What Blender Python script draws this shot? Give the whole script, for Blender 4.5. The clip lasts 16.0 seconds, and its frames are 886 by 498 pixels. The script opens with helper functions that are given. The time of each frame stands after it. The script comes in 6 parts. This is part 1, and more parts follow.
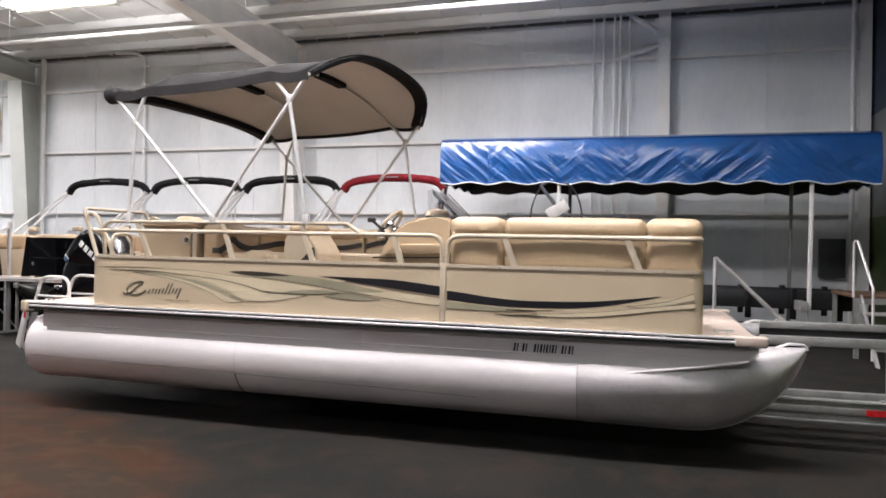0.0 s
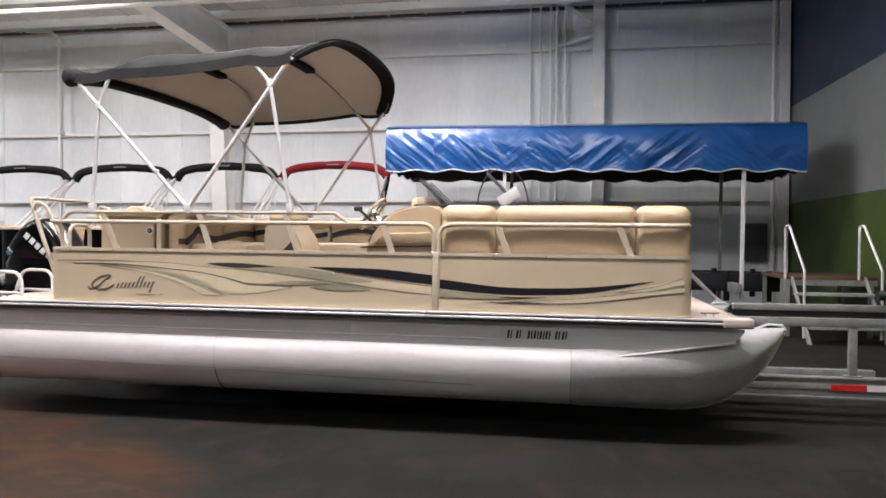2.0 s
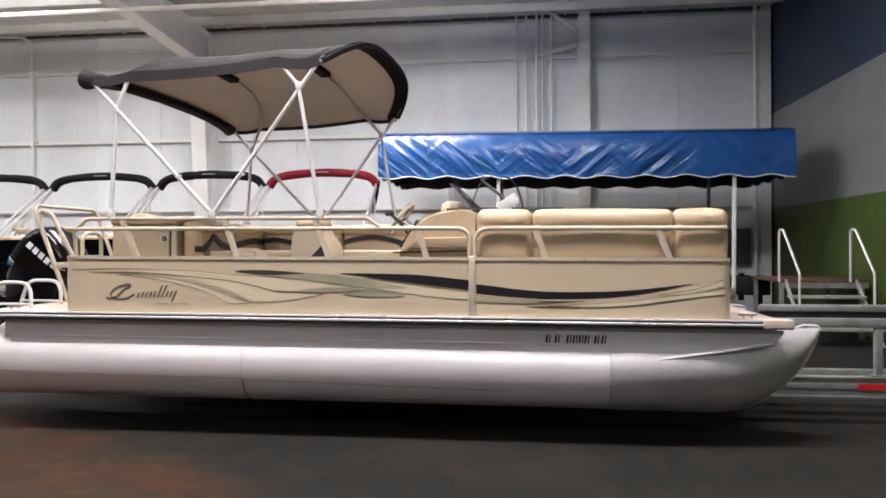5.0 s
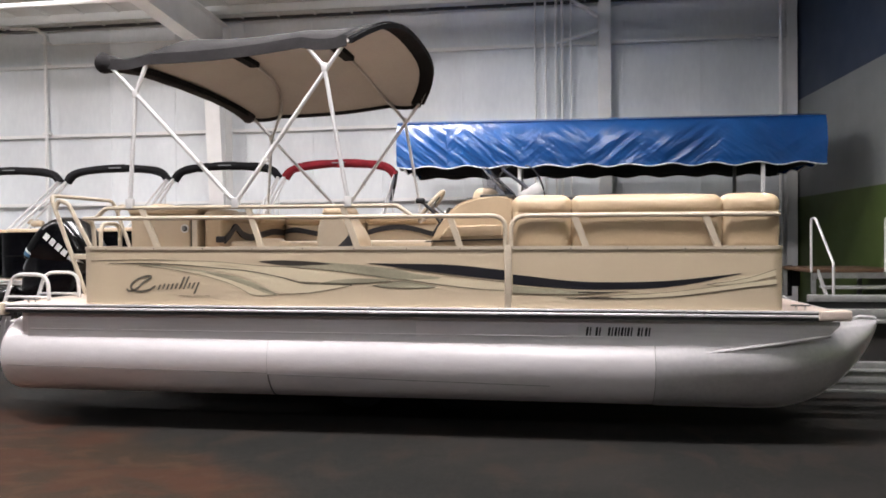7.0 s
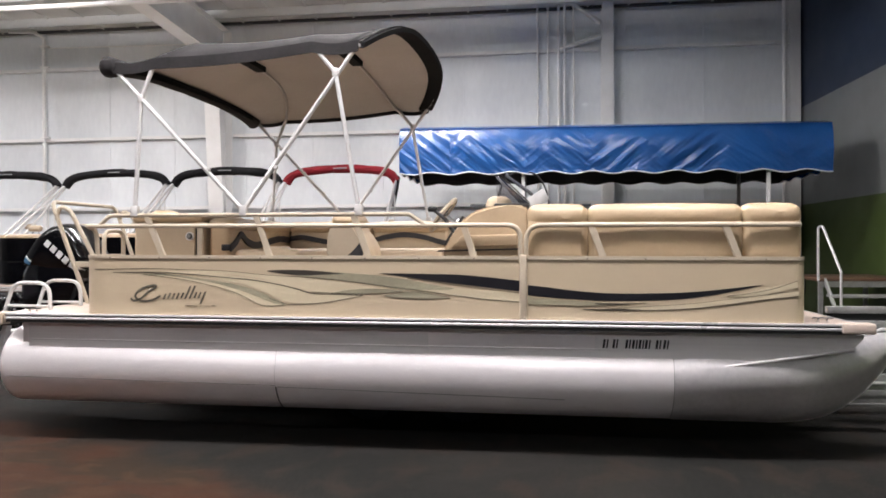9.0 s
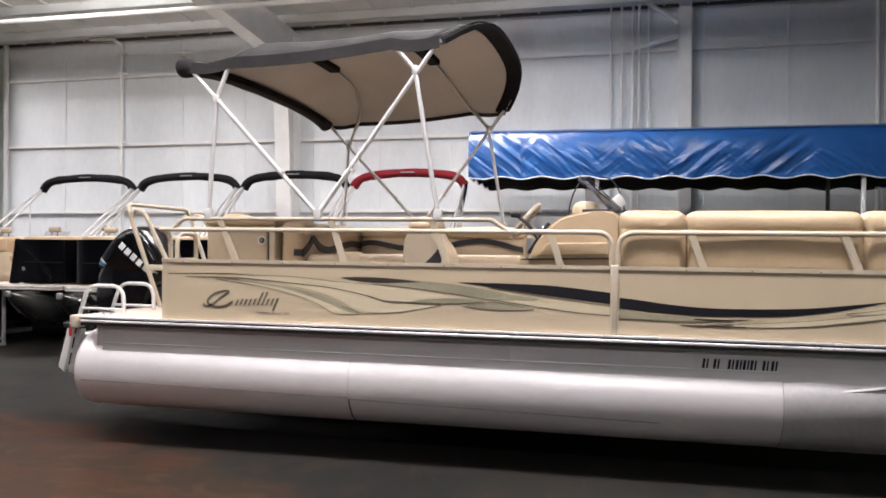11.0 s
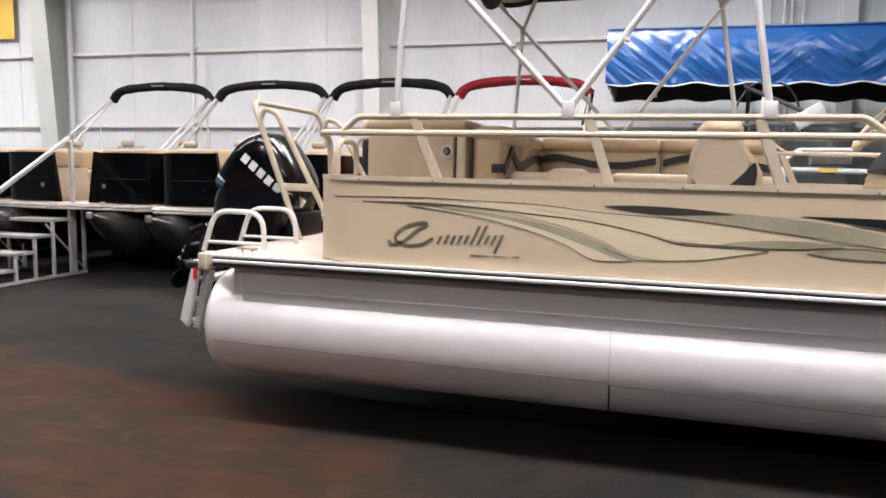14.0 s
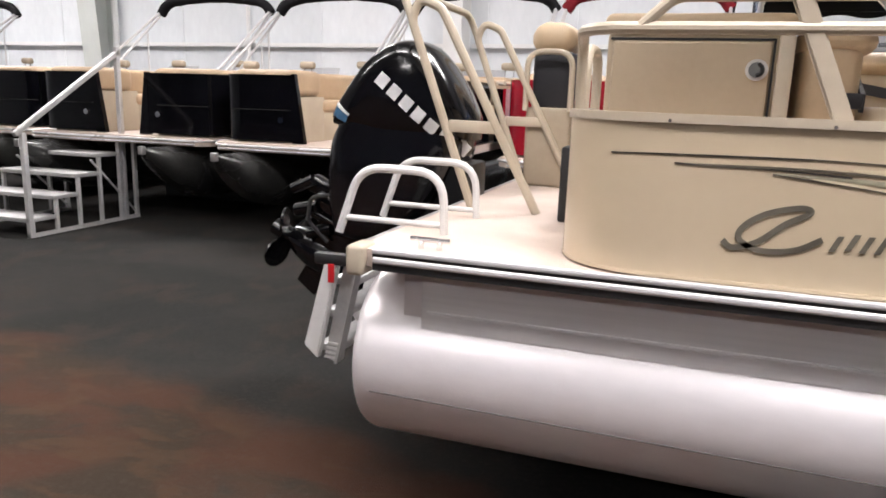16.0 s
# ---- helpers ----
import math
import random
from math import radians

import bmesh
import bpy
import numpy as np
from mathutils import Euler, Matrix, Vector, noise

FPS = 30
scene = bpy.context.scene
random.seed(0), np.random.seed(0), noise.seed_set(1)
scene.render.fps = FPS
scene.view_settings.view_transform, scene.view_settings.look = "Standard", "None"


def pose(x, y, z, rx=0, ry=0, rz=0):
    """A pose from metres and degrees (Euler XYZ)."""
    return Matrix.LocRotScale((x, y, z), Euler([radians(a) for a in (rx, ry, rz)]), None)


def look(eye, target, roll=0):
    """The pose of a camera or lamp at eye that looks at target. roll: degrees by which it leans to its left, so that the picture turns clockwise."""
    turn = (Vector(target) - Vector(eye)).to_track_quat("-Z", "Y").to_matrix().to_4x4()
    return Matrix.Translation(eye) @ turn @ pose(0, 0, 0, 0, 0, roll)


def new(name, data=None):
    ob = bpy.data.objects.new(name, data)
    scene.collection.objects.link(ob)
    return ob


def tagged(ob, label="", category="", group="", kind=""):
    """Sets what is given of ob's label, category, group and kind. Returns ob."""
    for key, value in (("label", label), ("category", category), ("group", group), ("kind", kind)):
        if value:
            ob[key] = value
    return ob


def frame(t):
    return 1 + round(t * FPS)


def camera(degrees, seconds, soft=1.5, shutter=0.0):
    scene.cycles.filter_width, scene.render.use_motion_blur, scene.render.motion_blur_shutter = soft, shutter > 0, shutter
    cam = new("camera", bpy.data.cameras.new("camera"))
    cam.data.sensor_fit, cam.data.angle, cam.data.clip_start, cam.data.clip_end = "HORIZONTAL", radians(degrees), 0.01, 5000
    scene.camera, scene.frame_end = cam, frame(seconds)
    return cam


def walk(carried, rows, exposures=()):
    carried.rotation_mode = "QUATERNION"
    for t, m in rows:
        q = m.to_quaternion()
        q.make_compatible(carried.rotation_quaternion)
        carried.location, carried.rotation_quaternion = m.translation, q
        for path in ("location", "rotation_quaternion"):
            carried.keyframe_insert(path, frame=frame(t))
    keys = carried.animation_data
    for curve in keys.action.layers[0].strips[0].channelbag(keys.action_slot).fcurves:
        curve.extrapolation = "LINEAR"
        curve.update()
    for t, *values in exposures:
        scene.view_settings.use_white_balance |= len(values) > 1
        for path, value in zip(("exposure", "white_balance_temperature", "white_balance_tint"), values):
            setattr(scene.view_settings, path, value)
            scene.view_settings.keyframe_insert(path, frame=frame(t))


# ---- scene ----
cam = camera(63.3, 16.0, soft=1.7)
PATH = [
    (0, (-0.074, -0.042, 1.498), (-0.633, 1.879, 1.501), 0.9),
    (0.5, (-0.245, -0.088, 1.509), (-0.676, 1.866, 1.519), 0.3),
    (1, (-0.349, -0.106, 1.5), (-0.674, 1.868, 1.514), -0.1),
    (1.5, (-0.498, -0.127, 1.499), (-0.834, 1.845, 1.479), -0.3),
    (2, (-0.638, -0.146, 1.502), (-0.968, 1.826, 1.472), 0.3),
    (2.5, (-0.737, -0.158, 1.509), (-1.036, 1.819, 1.5), -0.2),
    (3, (-0.87, -0.223, 1.522), (-1.157, 1.756, 1.514), -0.7),
    (3.2, (-0.911, -0.241, 1.522), (-1.206, 1.737, 1.52), -0.5),
    (5.3, (-1.198, -0.097, 1.465), (-1.423, 1.89, 1.459), -0.4),
    (5.5, (-1.216, -0.064, 1.472), (-1.458, 1.921, 1.458), -1.1),
    (6, (-1.268, 0.003, 1.46), (-1.533, 1.985, 1.446), -0.6),
    (6.5, (-1.307, 0.049, 1.455), (-1.573, 2.031, 1.432), -0.8),
    (7, (-1.363, 0.088, 1.44), (-1.628, 2.07, 1.415), -0.5),
    (7.5, (-1.434, 0.122, 1.467), (-1.687, 2.106, 1.432), -0.5),
    (8, (-1.478, 0.145, 1.471), (-1.709, 2.131, 1.44), -0.4),
    (8.2, (-1.476, 0.149, 1.458), (-1.706, 2.136, 1.437), -0.3),
    (10.3, (-1.606, 0.328, 1.506), (-1.954, 2.297, 1.505), -0.5),
    (10.5, (-1.627, 0.355, 1.501), (-1.995, 2.321, 1.506), -0.4),
    (11, (-1.69, 0.46, 1.491), (-2.109, 2.416, 1.493), 0.4),
    (11.5, (-1.836, 0.569, 1.492), (-2.239, 2.528, 1.482), 0.5),
    (12, (-2.017, 0.681, 1.5), (-2.394, 2.645, 1.49), 0.1),
    (12.5, (-2.208, 0.872, 1.461), (-2.609, 2.831, 1.407), 0.5),
    (13, (-2.563, 1.166, 1.471), (-3.097, 3.087, 1.305), 1.4),
    (13.5, (-2.912, 1.459, 1.44), (-3.533, 3.352, 1.258), 2.3),
    (14, (-3.222, 1.79, 1.442), (-3.762, 3.703, 1.226), 1.0),
    (14.5, (-3.545, 2.127, 1.46), (-4.104, 4.031, 1.214), 1.6),
    (15, (-3.895, 2.474, 1.442), (-4.502, 4.357, 1.15), 2.2),
    (15.5, (-4.222, 2.856, 1.413), (-4.832, 4.727, 1.056), 0.0),
    (16, (-4.552, 3.168, 1.435), (-5.18, 5.022, 1.022), 1.7),
]
walk(cam, [(t, look(eye, target, roll)) for t, eye, target, roll in PATH], exposures=((0, 0.0), (12.5, 0.0), (14, 0.04), (16, 0.07)))


# ---- light ----
world = bpy.data.worlds.new("world")
scene.world = world
world.use_nodes = True
world.node_tree.nodes["Background"].inputs["Color"].default_value = (0.8, 0.85, 0.9, 1)
world.node_tree.nodes["Background"].inputs["Strength"].default_value = 0.02

# Fluorescent high-bay fixtures under the roof: (x, y, watts down, watts of added upward fill)
# (-19, 12.5), (-2.9, 12.2) and both at y = -5 are unseen, added as fill
FIXTURES = [(-15.0, 3.1, 110, 200), (-11.2, 3.1, 110, 200), (-7.4, 3.1, 140, 240), (-3.6, 3.4, 285, 435), (-0.2, 3.8, 300, 450), (-19.0, 12.5, 520, 950),
            (-11.35, 11.35, 300, 680), (-3.9, 9.9, 345, 540), (-2.9, 12.2, 125, 125), (-9.0, -5.0, 120, 200), (-1.0, -5.0, 150, 230)]
LAMP_Z = 6.2


# ---- materials ----
def material(name, color, rough=0.5, metal=0.0, second=None, scale=3.0, grain=40.0, bump=0.0, bump_scale=120.0,
             contrast=0.5, coat=0.0, rough_var=0.1, stretch=(1, 1, 1), spec=0.5, object_var=0.0):
    """Two-scale noise over object coordinates mixes color and second; fine noise gives bump and gloss variation."""
    m = bpy.data.materials.new(name)
    m.use_nodes = True
    nt = m.node_tree
    n, l = nt.nodes, nt.links
    b = n["Principled BSDF"]
    b.inputs["Roughness"].default_value, b.inputs["Metallic"].default_value = rough, metal
    b.inputs["Coat Weight"].default_value = coat
    b.inputs["Specular IOR Level"].default_value = spec
    co = n.new("ShaderNodeTexCoord")
    mp = n.new("ShaderNodeMapping")
    mp.inputs["Scale"].default_value = stretch
    l.new(co.outputs["Object"], mp.inputs["Vector"])
    if second is None:
        second = tuple(c * 0.82 for c in color)
    big = n.new("ShaderNodeTexNoise")
    big.inputs["Scale"].default_value, big.inputs["Detail"].default_value = scale, 4
    fine = n.new("ShaderNodeTexNoise")
    fine.inputs["Scale"].default_value, fine.inputs["Detail"].default_value = grain, 3
    for q in (big, fine):
        l.new(mp.outputs["Vector"], q.inputs["Vector"])
    mixv = n.new("ShaderNodeMath")
    mixv.operation = "MULTIPLY_ADD"
    l.new(fine.outputs["Fac"], mixv.inputs[0])
    mixv.inputs[1].default_value = 0.45
    l.new(big.outputs["Fac"], mixv.inputs[2])
    ramp = n.new("ShaderNodeMapRange")
    ramp.inputs["From Min"].default_value, ramp.inputs["From Max"].default_value = 0.72 - contrast / 2, 0.72 + contrast / 2
    l.new(mixv.outputs[0], ramp.inputs["Value"])
    mix = n.new("ShaderNodeMix")
    mix.data_type = "RGBA"
    mix.inputs["A"].default_value, mix.inputs["B"].default_value = (*color, 1), (*second, 1)
    l.new(ramp.outputs["Result"], mix.inputs["Factor"])
    out = mix.outputs["Result"]
    if object_var:
        info = n.new("ShaderNodeObjectInfo")
        hsv = n.new("ShaderNodeHueSaturation")
        mr = n.new("ShaderNodeMapRange")
        mr.inputs["To Min"].default_value, mr.inputs["To Max"].default_value = 1 - object_var, 1 + object_var
        l.new(info.outputs["Random"], mr.inputs["Value"])
        l.new(mr.outputs["Result"], hsv.inputs["Value"])
        l.new(out, hsv.inputs["Color"])
        out = hsv.outputs["Color"]
    l.new(out, b.inputs["Base Color"])
    if rough_var:
        rr = n.new("ShaderNodeMapRange")
        rr.inputs["To Min"].default_value, rr.inputs["To Max"].default_value = max(rough - rough_var, 0.02), min(rough + rough_var, 1)
        l.new(big.outputs["Fac"], rr.inputs["Value"])
        l.new(rr.outputs["Result"], b.inputs["Roughness"])
    if bump:
        fb = n.new("ShaderNodeTexNoise")
        fb.inputs["Scale"].default_value, fb.inputs["Detail"].default_value = bump_scale, 3
        l.new(mp.outputs["Vector"], fb.inputs["Vector"])
        bp = n.new("ShaderNodeBump")
        bp.inputs["Strength"].default_value, bp.inputs["Distance"].default_value = bump, 0.01
        l.new(fb.outputs["Fac"], bp.inputs["Height"])
        l.new(bp.outputs["Normal"], b.inputs["Normal"])
    return m


def glowing(name, color, strength):
    m = bpy.data.materials.new(name)
    m.use_nodes = True
    b = m.node_tree.nodes["Principled BSDF"]
    b.inputs["Base Color"].default_value = (*color, 1)
    b.inputs["Emission Color"].default_value, b.inputs["Emission Strength"].default_value = (*color, 1), strength
    return m


def clear(name, color, rough=0.05):
    m = bpy.data.materials.new(name)
    m.use_nodes = True
    b = m.node_tree.nodes["Principled BSDF"]
    b.inputs["Base Color"].default_value = (*color, 1)
    b.inputs["Transmission Weight"].default_value, b.inputs["Roughness"].default_value = 1.0, rough
    b.inputs["IOR"].default_value = 1.2
    return m


FENCE = material("fence_skin", (0.535, 0.44, 0.312), 0.30, second=(0.515, 0.422, 0.298), scale=2, bump=0.02, bump_scale=5, rough_var=0.02)
RAIL = material("rail_paint", (0.505, 0.435, 0.335), 0.40, second=(0.455, 0.39, 0.30), scale=5)
VINYL = material("tan_vinyl", (0.50, 0.378, 0.245), 0.45, second=(0.44, 0.33, 0.212), scale=4, bump=0.12, bump_scale=260)
VINYL_PALE = material("pale_vinyl", (0.54, 0.43, 0.30), 0.5, second=(0.48, 0.38, 0.265), scale=4, bump=0.12, bump_scale=260)
# darker copy of the tan vinyl; the shade on the row boats' seats is in its colour
VINYL_SHADED = material("shaded_tan_vinyl", (0.40, 0.285, 0.18), 0.5, second=(0.33, 0.235, 0.148), scale=4, bump=0.12, bump_scale=260)
VINYL_BLACK = material("black_vinyl", (0.018, 0.018, 0.022), 0.45, scale=6, bump=0.1, bump_scale=240)
SHELL = material("moulded_shell", (0.40, 0.335, 0.25), 0.45, second=(0.35, 0.29, 0.215), scale=4, bump=0.03)
CABINET = material("cabinet_vinyl", (0.455, 0.362, 0.252), 0.5, second=(0.41, 0.325, 0.225), scale=3, bump=0.1, bump_scale=220)
ALUM = material("satin_aluminium", (0.93, 0.89, 0.905), 0.36, 0.42, second=(0.83, 0.795, 0.805), scale=2.2, grain=30,
                bump=0.04, bump_scale=14, rough_var=0.06, stretch=(0.35, 1, 1))
ALUM_NOSE = material("raw_aluminium_nose", (0.86, 0.83, 0.845), 0.40, 0.66, second=(0.66, 0.64, 0.65), scale=2.5, grain=30, bump=0.05, bump_scale=12, rough_var=0.08)
ALUM_SHEET = material("brushed_sheet_aluminium", (0.93, 0.91, 0.92), 0.40, 0.15, second=(0.70, 0.68, 0.69), scale=2.0, grain=22, bump=0.05, bump_scale=10, rough_var=0.1, stretch=(0.12, 1, 3.0), contrast=0.7)
ALUM_DULL = material("dull_aluminium", (0.55, 0.54, 0.54), 0.45, 0.9, second=(0.45, 0.44, 0.44), scale=3, rough_var=0.08)
TRIM = material("bright_trim", (0.86, 0.85, 0.86), 0.28, 0.35, second=(0.80, 0.79, 0.80), scale=1.5)
SEAM = material("dark_seam", (0.085, 0.075, 0.07), 0.7, 0.0, scale=6)
BLACK_TRIM = material("black_rubber", (0.012, 0.012, 0.013), 0.55, scale=9, bump=0.05)
DECK = material("deck_vinyl", (0.60, 0.50, 0.435), 0.6, second=(0.51, 0.42, 0.36), scale=5, grain=90, bump=0.15, bump_scale=180)
WHITE_TUBE = material("white_tube", (0.72, 0.72, 0.72), 0.35, 0.3, second=(0.62, 0.62, 0.62), scale=6)
WHITE_COAT = material("white_powder_coat", (0.64, 0.63, 0.62), 0.35, second=(0.56, 0.55, 0.54), scale=7)
CANVAS = material("charcoal_canvas", (0.034, 0.032, 0.033), 0.9, second=(0.022, 0.021, 0.022), scale=4, bump=0.25, bump_scale=90, spec=0.15)
LINING = material("grey_brown_lining", (0.40, 0.372, 0.35), 0.8, second=(0.345, 0.32, 0.30), scale=1.5, bump=0.12, bump_scale=60)
BLACK_CANVAS = material("black_canvas", (0.008, 0.008, 0.009), 0.9, scale=4, bump=0.25, bump_scale=90, spec=0.12)
RED_CANVAS = material("red_canvas", (0.165, 0.010, 0.016), 0.8, second=(0.10, 0.006, 0.010), scale=4, bump=0.25, bump_scale=90, spec=0.15)
BLUE = material("blue_vinyl", (0.011, 0.076, 0.26), 0.22, second=(0.009, 0.058, 0.21), scale=1.6, bump=0.05, bump_scale=7, rough_var=0.08)
BLACK_LINER = material("black_vinyl_liner", (0.01, 0.011, 0.014), 0.5, scale=3, bump=0.2, bump_scale=8)
WHITE_PIPING = material("white_piping", (0.7, 0.72, 0.74), 0.5, scale=9)
GLOSS_BLACK = material("gloss_black", (0.003, 0.003, 0.004), 0.09, scale=3, spec=0.22, rough_var=0.04)
GLOSS_RED = material("gloss_red", (0.30, 0.010, 0.022), 0.15, scale=3, coat=0.4, rough_var=0.05)
MOTOR = material("motor_black", (0.004, 0.004, 0.005), 0.13, scale=3, coat=0.2, rough_var=0.05, spec=0.4)
MOTOR_MATT = material("motor_matt_black", (0.006, 0.006, 0.007), 0.36, scale=8, spec=0.25)
DARK_HULL = material("dark_hull", (0.05, 0.05, 0.047), 0.25, 0.3, second=(0.022, 0.022, 0.022), scale=3)
GALV = material("galvanised_steel", (0.34, 0.34, 0.335), 0.5, 0.45, second=(0.22, 0.22, 0.215), scale=9, grain=60, rough_var=0.12)
WALL = material("wall_panel", (0.785, 0.82, 0.845), 0.5, second=(0.665, 0.70, 0.73), scale=1.1, grain=12, bump=0.16, bump_scale=3.2, stretch=(1, 1, 0.4), object_var=0.03)
WALL_BACK = material("wall_backing", (0.42, 0.42, 0.44), 0.8, scale=2)
STEEL_WHITE = material("white_painted_steel", (0.84, 0.845, 0.84), 0.4, second=(0.76, 0.765, 0.76), scale=3)
STEEL_GREY = material("grey_green_painted_steel", (0.55, 0.58, 0.56), 0.5, second=(0.49, 0.52, 0.50), scale=2)
CEILING = material("roof_liner", (0.66, 0.675, 0.66), 0.8, second=(0.55, 0.565, 0.55), scale=1.2, bump=0.2, bump_scale=6)
NAVY = material("navy_paint", (0.014, 0.027, 0.058), 0.6, scale=1.5, second=(0.012, 0.023, 0.05))
GREY_PAINT = material("pale_grey_paint", (0.17, 0.178, 0.18), 0.6, scale=1.5, second=(0.15, 0.158, 0.16))
GREEN = material("green_paint", (0.050, 0.080, 0.011), 0.6, scale=1.5, second=(0.043, 0.068, 0.009))


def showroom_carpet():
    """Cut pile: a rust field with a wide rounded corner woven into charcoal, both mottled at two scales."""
    m = bpy.data.materials.new("charcoal_and_rust_carpet")
    m.use_nodes = True
    nt = m.node_tree
    n, l = nt.nodes, nt.links
    b = n["Principled BSDF"]
    b.inputs["Roughness"].default_value, b.inputs["Specular IOR Level"].default_value = 0.95, 0.12
    co = n.new("ShaderNodeTexCoord")

    def math_node(op, x, y=None, z=None):
        q = n.new("ShaderNodeMath")
        q.operation = op
        for k, v in enumerate((x, y, z)):
            if v is None:
                continue
            if isinstance(v, (int, float)):
                q.inputs[k].default_value = v
            else:
                l.new(v, q.inputs[k])
        return q.outputs[0]

    def cloud(scale, detail, stretch=(1, 1, 1), at=(0, 0, 0), warp=0.5):
        mp = n.new("ShaderNodeMapping")
        mp.inputs["Scale"].default_value, mp.inputs["Location"].default_value = stretch, at
        l.new(co.outputs["Object"], mp.inputs["Vector"])
        q = n.new("ShaderNodeTexNoise")
        q.inputs["Scale"].default_value, q.inputs["Detail"].default_value, q.inputs["Distortion"].default_value = scale, detail, warp
        l.new(mp.outputs["Vector"], q.inputs["Vector"])
        return q.outputs["Fac"]

    def ramp(v, lo, hi, top=1.0):
        q = n.new("ShaderNodeMapRange")
        q.interpolation_type = "SMOOTHSTEP"
        q.inputs["From Min"].default_value, q.inputs["From Max"].default_value, q.inputs["To Max"].default_value = lo, hi, top
        l.new(v, q.inputs["Value"])
        return q.outputs["Result"]

    def mix(f, x, y):
        q = n.new("ShaderNodeMix")
        q.data_type = "RGBA"
        l.new(f, q.inputs["Factor"])
        for sock, v in (("A", x), ("B", y)):
            if isinstance(v, tuple):
                q.inputs[sock].default_value = (*v, 1)
            else:
                l.new(v, q.inputs[sock])
        return q.outputs["Result"]

    xyz = n.new("ShaderNodeSeparateXYZ")
    l.new(co.outputs["Object"], xyz.inputs[0])
    px, py = xyz.outputs["X"], xyz.outputs["Y"]
    # rounded-corner field: u^4.2 + v^4.2 = 1
    u = math_node("POWER", math_node("MAXIMUM", math_node("MULTIPLY_ADD", px, 1 / 13.0, 15 / 13.0), 0.0), 4.2)
    v = math_node("POWER", math_node("MAXIMUM", math_node("MULTIPLY_ADD", py, 1 / 9.25, 3 / 9.25), 0.0), 4.2)
    edge = math_node("ADD", math_node("ADD", u, v), math_node("MULTIPLY_ADD", cloud(1.3, 5), 0.34, -0.17))
    rust_in = math_node("SUBTRACT", 1.0, ramp(edge, 0.95, 1.07))
    # a charcoal island inside the rust field
    dx, dy = math_node("ADD", px, 6.35), math_node("ADD", py, -3.55)
    far = math_node("SQRT", math_node("ADD", math_node("MULTIPLY", dx, dx), math_node("MULTIPLY", dy, dy)))
    island = ramp(math_node("MULTIPLY_ADD", cloud(1.7, 4, at=(5, 2, 0)), 0.6, far), 0.98, 1.22)
    rust_in = math_node("MULTIPLY", rust_in, island)
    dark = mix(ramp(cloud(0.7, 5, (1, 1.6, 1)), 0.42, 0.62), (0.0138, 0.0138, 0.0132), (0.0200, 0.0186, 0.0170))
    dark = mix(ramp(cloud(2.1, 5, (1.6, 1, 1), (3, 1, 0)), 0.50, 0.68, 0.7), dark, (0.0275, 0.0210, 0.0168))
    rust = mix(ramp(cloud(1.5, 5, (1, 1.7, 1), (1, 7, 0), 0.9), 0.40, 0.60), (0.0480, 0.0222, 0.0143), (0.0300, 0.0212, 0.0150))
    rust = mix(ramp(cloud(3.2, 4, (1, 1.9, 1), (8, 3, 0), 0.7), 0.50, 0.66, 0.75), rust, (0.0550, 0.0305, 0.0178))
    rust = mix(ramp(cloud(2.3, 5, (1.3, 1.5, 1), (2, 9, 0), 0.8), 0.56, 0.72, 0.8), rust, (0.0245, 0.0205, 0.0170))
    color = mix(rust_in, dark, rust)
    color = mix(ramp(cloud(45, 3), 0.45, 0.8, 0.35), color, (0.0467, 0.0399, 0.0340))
    l.new(color, b.inputs["Base Color"])
    bp = n.new("ShaderNodeBump")
    bp.inputs["Strength"].default_value, bp.inputs["Distance"].default_value = 0.5, 0.01
    l.new(cloud(150, 3), bp.inputs["Height"])
    l.new(bp.outputs["Normal"], b.inputs["Normal"])
    return m


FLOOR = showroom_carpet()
WOOD = material("orange_wood", (0.13, 0.07, 0.04), 0.5, second=(0.085, 0.046, 0.028), scale=2, grain=26, stretch=(0.2, 3, 3))
CHROME = material("chrome", (0.85, 0.85, 0.86), 0.08, 1.0, scale=3, rough_var=0.03)
DECAL_BLACK = material("black_decal", (0.012, 0.012, 0.016), 0.35, scale=5)
DECAL_GREY = material("charcoal_decal", (0.040, 0.034, 0.028), 0.4, scale=5)
DECAL_LINE = material("dark_olive_decal", (0.075, 0.065, 0.048), 0.4, second=(0.11, 0.095, 0.07), scale=2.5)
DECAL_MIST = material("olive_grey_decal", (0.25, 0.23, 0.165), 0.4, second=(0.36, 0.33, 0.23), scale=2.5)
DECAL_NAME = material("brown_grey_decal", (0.085, 0.075, 0.058), 0.35, second=(0.15, 0.135, 0.105), scale=9)
DECAL_CREAM = material("cream_decal", (0.615, 0.535, 0.38), 0.38, second=(0.57, 0.49, 0.345), scale=2)
DECAL_WHITE = material("white_decal", (0.8, 0.8, 0.8), 0.4, scale=5)
RED_REFLECT = material("red_reflector", (0.5, 0.015, 0.02), 0.3, scale=8)
WHITE_REFLECT = material("white_reflector", (0.75, 0.72, 0.72), 0.3, scale=8)
YELLOW = material("yellow_banner", (0.75, 0.50, 0.10), 0.6, scale=2, second=(0.68, 0.44, 0.08))
GREY_BOX = material("grey_enamel", (0.06, 0.065, 0.07), 0.45, scale=3)
SCREEN = clear("smoked_acrylic", (0.74, 0.73, 0.74))
STEP_ALUM = material("mill_aluminium", (0.64, 0.63, 0.625), 0.42, 0.45, second=(0.54, 0.53, 0.525), scale=5, rough_var=0.08)
